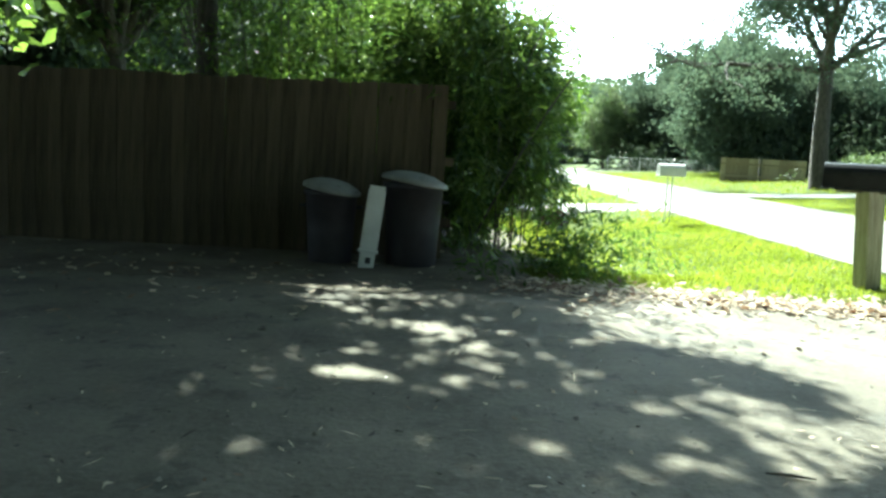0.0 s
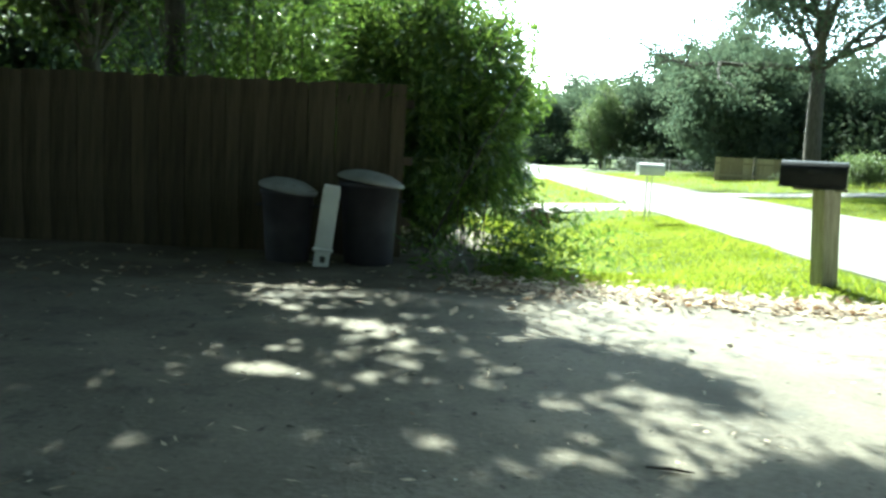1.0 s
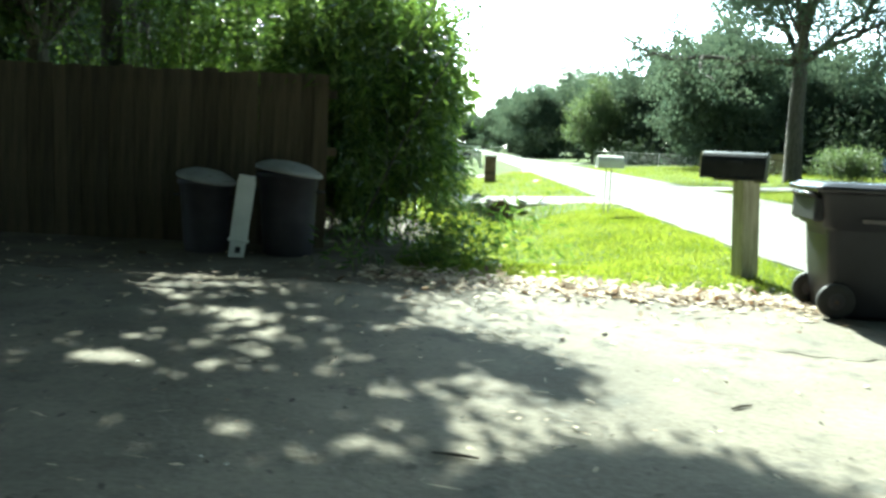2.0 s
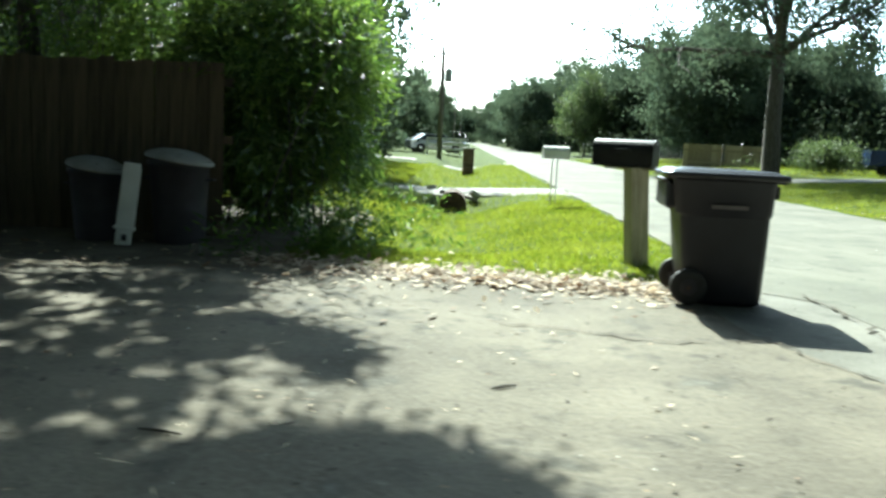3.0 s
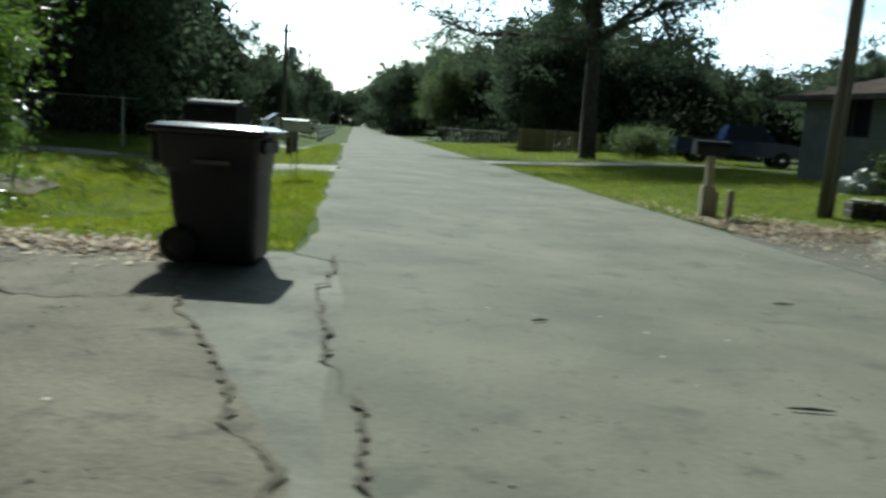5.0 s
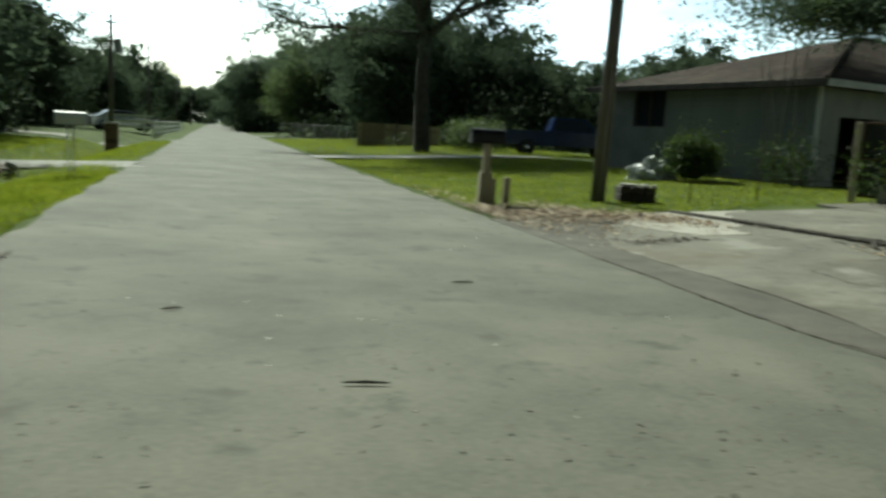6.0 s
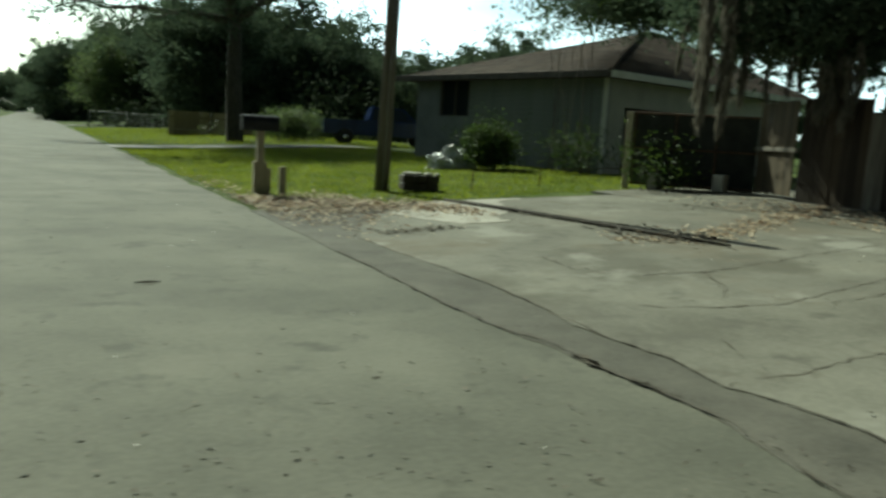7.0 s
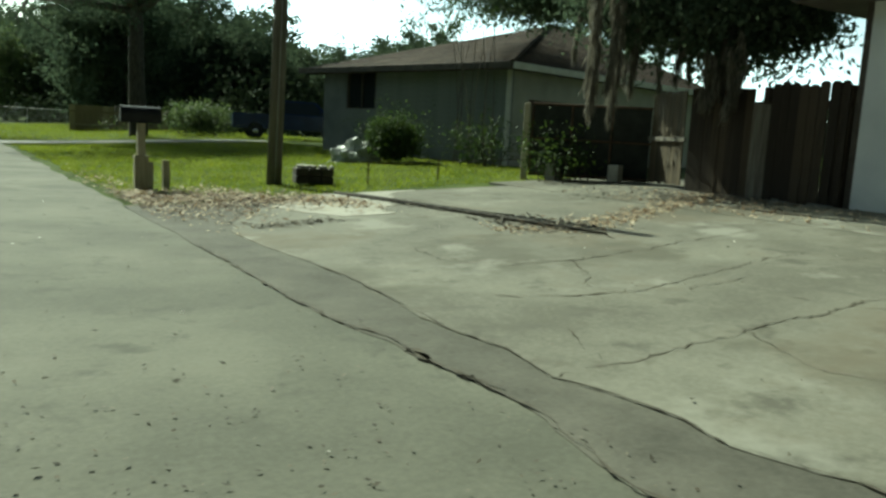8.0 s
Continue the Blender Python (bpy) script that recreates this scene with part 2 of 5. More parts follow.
STONE = material("pale_rubble", (0.34, 0.33, 0.3), (0.6, 0.58, 0.53), 0.9, 6, 50, 0.5, 0.01, rand=0.5)
CAR_BLUE = material("navy_car_paint", (0.008, 0.018, 0.065), (0.013, 0.03, 0.10), 0.22, 2, 200, 0, spec=0.6)
CAR_SILVER = material("silver_car_paint", (0.5, 0.51, 0.52), (0.62, 0.63, 0.64), 0.25, 2, 200, 0, metal=0.4)
CHROME = material("chrome", (0.6, 0.6, 0.6), (0.75, 0.75, 0.75), 0.15, 3, 60, 0, metal=1.0)
TAN_WOOD = material("tan_wood_fence", (0.24, 0.19, 0.12), (0.40, 0.33, 0.22), 0.88, 3, 40, 0.4, 0.005, stretch=(6, 6, 0.6), rand=0.5)
TARP = material("pale_plastic_sheet", (0.42, 0.44, 0.43), (0.6, 0.62, 0.6), 0.4, 3, 40, 0.4, 0.02)


def glass(name, tint=(0.02, 0.025, 0.03)):
    m = bpy.data.materials.new(name)
    m.use_nodes = True
    b = m.node_tree.nodes["Principled BSDF"]
    b.inputs["Base Color"].default_value = (*tint, 1)
    b.inputs["Roughness"].default_value, b.inputs["IOR"].default_value = 0.05, 1.5
    return m


GLASS = glass("dark_window_glass")


# ---- builders ----
def link_mesh(name, bm, mats):
    me = bpy.data.meshes.new(name)
    bm.to_mesh(me)
    bm.free()
    for m in mats if isinstance(mats, (list, tuple)) else [mats]:
        me.materials.append(m)
    return me


def part(name, bm, mat, parent=None, label="", smooth=False):
    me = link_mesh(name, bm, mat) if isinstance(bm, bmesh.types.BMesh) else bm
    if smooth:
        me.shade_smooth()
    ob = new(name, me)
    if parent:
        ob.parent = parent
    return tagged(ob, label)


def piece(name, me, parent, m):
    ob = new(name, me)
    ob.parent = parent
    ob.matrix_basis = m
    return ob


def thing(name, label, category, m=None, group="", kind=""):
    ob = new(name)
    ob.empty_display_size = 0.2
    if m is not None:
        ob.matrix_basis = m
    return tagged(ob, label, category, group, kind)


def box(sx, sy, sz, at=(0, 0, 0), bevel=0.0, bm=None, m=None, seg=1):
    """A box of that size with its base centre at `at`, with bevelled edges."""
    bm = bm or bmesh.new()
    t = Matrix.Translation((at[0], at[1], at[2] + sz / 2)) @ Matrix.Diagonal((sx, sy, sz, 1))
    made = bmesh.ops.create_cube(bm, size=1, matrix=(m @ t) if m is not None else t)
    if bevel:
        edges = list({e for v in made["verts"] for e in v.link_edges})
        bmesh.ops.bevel(bm, geom=edges, offset=bevel, segments=seg, affect="EDGES")
    return bm


def tube(pts, radii, n=8, bm=None, cap=True):
    """A tapered round limb along points."""
    bm = bm or bmesh.new()
    pts = [Vector(p) for p in pts]
    rings = []
    for i, p in enumerate(pts):
        d = (pts[min(i + 1, len(pts) - 1)] - pts[max(i - 1, 0)]).normalized()
        a = d.orthogonal().normalized()
        if abs(d.z) < 0.95:
            a = d.cross(Vector((0, 0, 1))).normalized()
        c = d.cross(a)
        r = radii[i] if isinstance(radii, (list, tuple)) else radii
        rings.append([bm.verts.new(p + r * (math.cos(2 * math.pi * k / n) * a + math.sin(2 * math.pi * k / n) * c)) for k in range(n)])
    for u, v in zip(rings, rings[1:]):
        for k in range(n):
            bm.faces.new((u[k], u[(k + 1) % n], v[(k + 1) % n], v[k]))
    if cap:
        bm.faces.new(list(reversed(rings[0])))
        bm.faces.new(rings[-1])
    return bm


def lathe(profile, n=20, bm=None):
    """Turns a profile of (radius, height) round the z axis."""
    bm = bm or bmesh.new()
    rings = [[bm.verts.new((r * math.cos(2 * math.pi * k / n), r * math.sin(2 * math.pi * k / n), z)) for k in range(n)] for r, z in profile]
    for u, v in zip(rings, rings[1:]):
        for k in range(n):
            bm.faces.new((u[k], u[(k + 1) % n], v[(k + 1) % n], v[k]))
    bm.faces.new(list(reversed(rings[0])))
    bm.faces.new(rings[-1])
    return bm


def loft(sections, bm=None):
    """Joins closed loops of equal count into a solid."""
    bm = bm or bmesh.new()
    rings = [[bm.verts.new(p) for p in s] for s in sections]
    n = len(rings[0])
    for u, v in zip(rings, rings[1:]):
        for k in range(n):
            bm.faces.new((u[k], u[(k + 1) % n], v[(k + 1) % n], v[k]))
    bm.faces.new(list(reversed(rings[0])))
    bm.faces.new(rings[-1])
    return bm


def rounded(w, d, z, r=0.05, x=0.0, y=0.0, k=3):
    """A rounded rectangle loop, counter-clockwise."""
    out = []
    for cx, cy, a0 in ((w / 2 - r, d / 2 - r, 0), (-w / 2 + r, d / 2 - r, 90), (-w / 2 + r, -d / 2 + r, 180), (w / 2 - r, -d / 2 + r, 270)):
        for i in range(k + 1):
            a = radians(a0 + 90 * i / k)
            out.append((x + cx + r * math.cos(a), y + cy + r * math.sin(a), z))
    return out


def leaf_mesh(name, mat, centres, length, width, rng, droop=0.3, along=None, spread=0.3):
    """Many small folded leaves: a kite of four corners each, two triangles bent along the rib."""
    n = len(centres)
    c = np.asarray(centres, float)
    d = rng.normal(size=(n, 3)) if along is None else np.asarray(along) + rng.normal(size=(n, 3)) * spread
    d[:, 2] -= droop
    d /= np.linalg.norm(d, axis=1, keepdims=True) + 1e-9
    s = np.cross(d, rng.normal(size=(n, 3)))
    s /= np.linalg.norm(s, axis=1, keepdims=True) + 1e-9
    up = np.cross(s, d)
    ln = (length * rng.uniform(0.6, 1.3, n))[:, None]
    wd = (width * rng.uniform(0.7, 1.2, n))[:, None]
    v = np.empty((n, 4, 3))
    v[:, 0] = c
    v[:, 1] = c + d * ln * 0.42 + s * wd * 0.5 + up * wd * 0.12
    v[:, 2] = c + d * ln
    v[:, 3] = c + d * ln * 0.42 - s * wd * 0.5 + up * wd * 0.12
    return tri_mesh(name, mat, v.reshape(-1, 3), (np.arange(n)[:, None] * 4 + np.array([[0, 1, 2, 0, 2, 3]])).reshape(-1, 3))


# small gaps between the leaves through which the sun reaches the driveway: place on the ground and radius
SUN_FLECKS = [(-0.23, 5.96, 0.13), (0.04, 5.59, 0.1), (0.56, 5.21, 0.2), (0.75, 5.08, 0.17), (0.91, 5.5, 0.12), (0.57, 4.75, 0.1), (0.09, 4.08, 0.16), (0.28, 3.98, 0.2),
              (0.43, 4.08, 0.1), (0.21, 4.42, 0.12), (-0.21, 3.87, 0.14), (-0.47, 3.59, 0.13), (-0.31, 4.41, 0.08), (-0.59, 4.55, 0.09), (1.34, 4.52, 0.1), (1.08, 4.54, 0.07),
              (0.98, 4.23, 0.07), (1.1, 3.92, 0.1), (1.51, 4.26, 0.13), (1.69, 4.35, 0.1), (1.61, 4.98, 0.1), (1.42, 3.9, 0.1), (0.72, 3.19, 0.1), (1.26, 3.43, 0.07),
              (-0.41, 3.17, 0.08), (0.83, 2.77, 0.09), (1.17, 3.07, 0.12), (1.31, 2.78, 0.1), (1.5, 2.85, 0.09), (1.71, 3.61, 0.08), (-1.77, 5.47, 0.1), (1.17, 5.56, 0.08)]
SUN_FLECKS.append((-1.03, 1.94, 0.55))
SUN_FLECKS = [(x, y, (0.74 if y < 4.7 else 0.95) * r) for x, y, r in SUN_FLECKS]
rgk = np.random.default_rng(88)
SUN_FLECKS += [(rgk.uniform(0.6, 2.3), rgk.uniform(2.9, 5.3), rgk.uniform(0.03, 0.085)) for k in range(42)]
SUN_FLECKS += [(rgk.uniform(-2.5, 0.6), rgk.uniform(2.4, 6.0), rgk.uniform(0.03, 0.075)) for k in range(40)]
SUN_FLECKS += [(rgk.uniform(-3.2, 2.2), rgk.uniform(2.2, 6.6), rgk.uniform(0.015, 0.05)) for k in range(90)]
SUN_FLECKS += [(rgk.uniform(-3.4, 0.4), rgk.uniform(2.3, 6.4), rgk.uniform(0.015, 0.05)) for k in range(60)]


def leave_flecks(c, at):
    """Keeps the leaves (local centres c of a plant that stands at `at`) that do not close one of those gaps."""
    p = c + np.array(at)
    k = p[:, 2:3] / to_sun.z
    g = p[:, :2] - k * np.array([[to_sun.x, to_sun.y]])
    keep = np.ones(len(c), bool)
    for x, y, r in SUN_FLECKS:
        d = g - np.array([[x, y]])
        a = np.arctan2(d[:, 1], d[:, 0])
        keep &= np.hypot(d[:, 0], d[:, 1]) > (r + 0.04) * (1 + 0.35 * np.sin(3 * a + x * 9) + 0.2 * np.sin(7 * a + y * 5))
    return c[keep]


def tri_mesh(name, mat, verts, tris):
    me = bpy.data.meshes.new(name)
    me.vertices.add(len(verts))
    me.vertices.foreach_set("co", np.asarray(verts, np.float32).ravel())
    me.loops.add(len(tris) * 3)
    me.loops.foreach_set("vertex_index", np.asarray(tris, np.int32).ravel())
    me.polygons.add(len(tris))
    me.polygons.foreach_set("loop_start", np.arange(0, len(tris) * 3, 3, dtype=np.int32))
    me.polygons.foreach_set("loop_total", np.full(len(tris), 3, np.int32))
    me.update(calc_edges=True)
    me.materials.append(mat)
    return me


def rise(x, y):
    """Height of the land: level road, a shallow grass swale on one side, a yard that climbs gently on the other."""
    z = 0.0
    if x > 11.6:
        z += 0.05 * (min(x, 19.5) - 11.6) + 0.004 * max(0.0, min(x, 60) - 19.5)
    if x < 5.4:
        in_y = 1 / (1 + math.exp(-max(-20.0, min(20.0, (y - 9.3) * 2.2)))) * (1 - 0.75 * math.exp(-((y - 19.8) / 1.7) ** 4))
        z -= 0.42 * math.exp(-((x - 3.1) / 1.15) ** 2) * in_y * (1 if y < 60 else 0.3)
        z += 0.12 * (1 - math.exp(-max(0.0, 1.2 - x) / 2)) * in_y
    return z


def sheet(name, outline_rows, mat, label, thick=0.06, kind="structure", lift=0.0, category="", cols=7, ragged=0.0):
    """A slab of paving: rows of (left x, right x, y) sampled across, that follows the land, with a side skirt."""
    bm = bmesh.new()
    grid = []
    for k, (x0, x1, y0) in enumerate(outline_rows):
        row = []
        for i in range(cols):
            x = x0 + (x1 - x0) * i / (cols - 1)
            y = y0 + (ragged * (noise.noise((x * 0.9, 4.4, 0)) + 0.6 * noise.noise((x * 3.7, 8.1, 0))) if k == 0 else 0)
            row.append(bm.verts.new((x, y, rise(x, y) + lift)))
        grid.append(row)
    for r0, r1 in zip(grid, grid[1:]):
        for i in range(cols - 1):
            bm.faces.new((r0[i], r0[i + 1], r1[i + 1], r1[i]))
    rim = [e for e in bm.edges if len(e.link_faces) == 1]
    made = bmesh.ops.extrude_edge_only(bm, edges=rim)
    for v in made["geom"]:
        if isinstance(v, bmesh.types.BMVert):
            v.co.z -= thick
    bmesh.ops.recalc_face_normals(bm, faces=bm.faces)
    ob = part(name, bm, mat)
    return tagged(ob, label, category or name.split("_")[-1], kind=kind)


def wobble(v, seed, amount):
    return amount * (noise.noise((v * 0.9, seed, 0.3)) + 0.5 * noise.noise((v * 3.1, seed, 7.7)))


# ---- the ground, one sheet to the horizon ----
def axis(near, far, lo, hi):
    a = list(np.arange(lo, hi + 1e-6, near))
    step, out_hi, out_lo = near, [hi], [lo]
    while out_hi[-1] < far:
        step *= 1.35
        out_hi.append(out_hi[-1] + step)
        out_lo.append(out_lo[-1] - step)
    return out_lo[:0:-1] + a + out_hi[1:]


gx, gy = axis(0.4, 2200, -3.2, 20.0), axis(0.5, 2200, -2.0, 30.0)
gv = [(x, y, rise(x, y) - 0.022 + 0.012 * noise.noise((x * 0.8, y * 0.8, 0))) for y in gy for x in gx]
w = len(gx)
gf = [(j * w + i, j * w + i + 1, (j + 1) * w + i + 1, (j + 1) * w + i) for j in range(len(gy) - 1) for i in range(w - 1)]
gm = bpy.data.meshes.new("ground")
gm.from_pydata(gv, [], gf)
gm.materials.append(GRASS_SOIL)
gm.shade_smooth()
tagged(new("ground", gm), "grassy suburban ground with patches of bare soil", "ground", kind="structure")

# ---- road and paving ----
ys = [-60, -30, -15] + [-8 + 0.35 * i for i in range(110)] + [32, 36, 42, 50, 60, 75, 95, 120, 160, 220, 300, 420]
sheet("road", [(6.10 + (wobble(y, 2, 0.05) if y < 6.5 else -0.35 + wobble(y, 2, 0.12)), 11.12 + wobble(y, 5, 0.1) + (0.06 if y < 9 else 0), y) for y in ys],
      ASPHALT, "worn grey asphalt road with ragged grassy edges")
crack_x = lambda y: 5.97 - 0.34 * max(0.0, y - 2.5) + wobble(y, 9, 0.06)
ys = [-9 + 0.3 * i for i in range(54)]
sheet("driveway", [(-30, max(crack_x(y), 5.05) if y > 2.4 else crack_x(2.4) + wobble(y, 9, 0.05), y) for y in ys] ,
      DRIVE, "dusty worn driveway paving under tree shade", lift=0.004)
ys = [-9 + 0.25 * i for i in range(64)]
sheet("gutter_slab", [((max(crack_x(y), 5.0) if y > 2.4 else crack_x(2.4) + wobble(y, 9, 0.05)) - 0.1, 6.4, y) for y in ys if y < 6.9],
      GUTTER, "pale concrete strip between driveway and road", lift=-0.005)
ys = [-9 + 0.1 * i for i in range(192)]
SEAM_LINE = [(10.97, -9), (11.0, -2), (10.97, 1.5), (11.04, 1.89), (11.13, 2.16), (11.12, 2.5), (11.1, 2.99), (11.11, 3.34), (11.05, 3.61), (11.0, 4.37), (11.04, 5.6), (11.06, 6.6), (11.1, 10.5)]
EDGE_LINE = [(11.7, -9), (11.7, -2), (11.66, 1.2), (11.6, 1.4), (11.53, 1.6), (11.6, 1.87), (11.57, 2.18), (11.47, 2.5), (11.55, 2.94), (11.52, 3.5), (11.6, 4.26), (11.64, 4.9), (11.64, 5.6), (11.58, 6.4), (11.58, 10.5)]
on_line = lambda line, y: float(np.interp(y, [p[1] for p in line], [p[0] for p in line]))
ragged_edge = lambda y, seed: wobble(y, seed, 0.09) + 0.035 * noise.noise((y * 8, seed, 1.5)) + 0.02 * noise.noise((y * 21, seed, 4.5))
sheet("patch_strip", [(on_line(SEAM_LINE, y) + 0.4 * ragged_edge(y, 12), 12.0 + max(0, y - 6.8) * 0.5, y) for y in ys if y < 10.0],
      PATCH, "dark asphalt patch along the road edge", lift=0.005)
ys = [-9 + 0.1 * i for i in range(193)]
sheet("apron", [(on_line(EDGE_LINE, y) + 0.5 * ragged_edge(y, 15) + max(0, y - 7.2) ** 1.5 * 0.35, 17.2 + wobble(y, 18, 0.1), y) for y in ys if y < 10.3],
      CONCRETE, "cracked stained concrete apron in front of the house", lift=0.011)
ys = [7.9 + 0.07 * i for i in range(34)]
sheet("pale_slab", [(11.72 + ragged_edge(y, 15) + max(0, y - 7.2) ** 1.5 * 0.35 + 0.9 * max(0, 9.15 - y), 14.35 + (y - 8.95) * 0.7 + 6 * ragged_edge(y, 44), y) for y in ys], PALE_SLAB, "pale bare corner of the concrete apron", lift=0.0155, cols=12)
ys = [-9 + 0.3 * i for i in range(70)]
sheet("apron_inner", [(17.15, 24.5, y) for y in ys if y < 11.0], CONCRETE, "stained concrete yard by the gate", lift=0.015)
sheet("side_driveway", [(-14 + 0.3 * math.sin(y), 5.75 + 0.9 * max(0, abs(y - 19.8) - 0.8), y) for y in [18.6, 18.9, 19.3, 19.8, 20.3, 20.7, 21.0]], PALE_DRIVE,
      "pale concrete driveway crossing the ditch", lift=0.008)
sheet("far_driveway", [(11.05, 20.5, y) for y in (28.6, 29.2, 29.8, 30.4, 31.0)], PALE_DRIVE, "pale concrete driveway to a parked truck", lift=0.008)
sheet("distant_driveway", [(11.05, 24, y) for y in (70, 71, 72, 73)], PALE_DRIVE, "pale concrete driveway further along the road", lift=0.01)
sheet("distant_side_driveway", [(-10, 5.7, y) for y in (41, 42, 43, 44)], PALE_DRIVE, "pale concrete driveway by the brick pillar", lift=0.01)


rng = np.random.default_rng(4)


def seam(name, pts, width, label, mat=CRACK, lift=0.016, seed=0, loose=1.0):
    """A ragged soil-filled crack that follows the land."""
    bm = bmesh.new()
    rows, run = [], 0.0
    fine = []
    for a, b in zip(pts, pts[1:]):
        k = max(2, int(math.dist(a, b) / 0.05))
        fine += [(a[0] + (b[0] - a[0]) * i / k, a[1] + (b[1] - a[1]) * i / k) for i in range(k)]
    for i, (x, y) in enumerate(fine):
        x2, y2 = fine[min(i + 1, len(fine) - 1)]
        x1, y1 = fine[max(i - 1, 0)]
        d = Vector((x2 - x1, y2 - y1, 0)).normalized()
        s = Vector((-d.y, d.x, 0))
        off = loose * (0.06 * noise.noise((x * 3, y * 3, seed)) + 0.03 * noise.noise((x * 11, y * 11, seed)) + 0.012 * rng.normal())
        wd = width * max(0.12, 0.5 + 0.9 * noise.noise((x * 4, y * 4, seed + 3)) + 0.35 * rng.normal())
        z = rise(x, y) + lift
        p = Vector((x, y, z)) + s * off
        rows.append((bm.verts.new(p + s * wd / 2), bm.verts.new(p.copy()), bm.verts.new(p - s * wd / 2)))
    for u, v in zip(rows, rows[1:]):
        bm.faces.new((u[0], u[1], v[1], v[0]))
        bm.faces.new((u[1], u[2], v[2], v[1]))
    return tagged(part(name, bm, mat), label, "crack", kind="structure")


seam("crack_1", [(5.08, 5.0), (5.22, 4.56), (5.43, 4.0), (5.57, 3.6), (5.7, 3.26), (5.76, 2.9), (5.93, 2.6), (5.98, 2.2), (6.0, 1.4), (6.02, -3)], 0.045, "soil-filled crack along the driveway edge", seed=1)
seam("crack_2", [(6.04, 6.6), (6.03, 5.75), (5.95, 5.25), (6.03, 4.4), (6.08, 3.7), (6.17, 3.2), (6.22, 2.6), (6.2, 1.6), (6.2, -3)], 0.04, "dark ragged seam between gutter and road", seed=2)
seam("crack_3", [p for p in SEAM_LINE[::-1] if -3 < p[1] < 7], 0.024, "soil-filled seam at the asphalt patch", seed=3, loose=0.6)
seam("crack_4", [p for p in EDGE_LINE[::-1] if -3 < p[1] < 6], 0.016, "dark edge of the concrete apron", seed=4, loose=0.3)
HAIRLINES = [
    ("straight joint across the concrete", 0.028, [(11.5, 2.5), (12.26, 2.53), (13.4, 2.56), (14.3, 2.58), (17.5, 2.75)]),
    ("wandering crack across the concrete", 0.03, [(12.68, 5.74), (12.54, 5.15), (12.85, 4.77), (13.2, 4.71), (13.5, 4.63), (14.04, 4.68), (15.25, 4.88), (16.4, 5.0)]),
    ("short crack joining two longer ones", 0.022, [(13.55, 4.64), (13.3, 4.3), (12.98, 3.9), (12.99, 3.57)]),
    ("wandering crack across the concrete", 0.028, [(12.2, 3.9), (12.6, 3.7), (12.99, 3.57), (13.46, 3.6), (13.91, 3.68), (14.74, 3.86), (15.6, 3.9)]),
    ("short crack down to the joint", 0.022, [(12.12, 3.1), (11.94, 2.83), (11.83, 2.52)]),
    ("hairline crack in the concrete", 0.02, [(13.9, 2.96), (13.93, 2.64), (14.12, 2.43), (14.3, 1.9)]),
    ("hairline crack in the concrete", 0.022, [(14.95, 4.18), (15.1, 3.74), (15.52, 3.5), (16.3, 3.4)]),
    ("hairline crack in the concrete", 0.018, [(13.3, 3.3), (13.53, 3.46), (13.89, 3.47), (14.36, 3.43)]),
    ("hairline crack in the concrete", 0.02, [(12.6, 6.6), (13.3, 6.1), (14.6, 5.9), (15.6, 5.6)]),
    ("hairline crack in the concrete", 0.02, [(12.9, 2.55), (12.6, 1.9), (13.0, 1.2)]),
]
for k, (label, width, pts) in enumerate(HAIRLINES):
    seam(f"crack_{k + 20}", pts, width * 0.7, label, seed=k + 5)
seam("crack_14", [(11.08, 2.72), (11.12, 2.58), (11.2, 2.4)], 0.075, "dark soil-filled pothole in the seam", seed=14)
seam("crack_15", [(11.09, 3.16), (11.1, 3.0), (11.12, 2.88)], 0.055, "dark soil-filled pothole in the seam", seed=15)
seam("crack_10", [(3.4, 5.1), (4.4, 4.75), (5.1, 4.9)], 0.03, "faint dirt line on the driveway", seed=10)

sheet("bare_soil", [(-14, 1.7 + wobble(y, 31, 0.5), y) for y in [6.55] + [7.1 + 0.3 * i for i in range(20)]], SOIL, "dark bare soil along the fence", lift=0.0065, thick=0.003, cols=90, ragged=0.4)

# ---- loose litter on the ground ----
rng = np.random.default_rng(4)


def scatter(name, mat, pts, length, width, label, category, lift=0.02, tilt=0.25):
    """Small flat bits lying on the land."""
    pts = np.asarray(pts, float)
    n = len(pts)
    z = np.array([rise(x, y) for x, y in pts]) + lift * rng.uniform(0.5, 1.6, n)
    c = np.column_stack([pts, z])
    a = rng.uniform(0, 2 * np.pi, n)
    d = np.column_stack([np.cos(a), np.sin(a), rng.normal(0, tilt, n)])
    me = leaf_mesh(name, mat, c, length, width, rng, droop=0.0, along=d, spread=0.02)
    # lie flat: sides turned level
    co = np.empty(n * 12, np.float32)
    me.vertices.foreach_get("co", co)
    co = co.reshape(n, 4, 3)
    side = np.column_stack([-d[:, 1], d[:, 0], rng.normal(0, tilt, n)]) * (width * 0.5 * rng.uniform(0.7, 1.2, n))[:, None]
    mid = (co[:, 0] + co[:, 2]) / 2
    co[:, 1], co[:, 3] = mid + side, mid - side
    floor_z = z[:, None] - lift * 0.45
    co[:, :, 2] = np.maximum(co[:, :, 2], floor_z)
    me.vertices.foreach_set("co", co.ravel())
    sizes = rng.uniform(0.5, 1.3, n)[:, None, None]
    co = co[:, :1] + (co - co[:, :1]) * sizes
    me.vertices.foreach_set("co", co.astype(np.float32).ravel())
    return tagged(part(name, me, mat), label, category, kind="stuff")


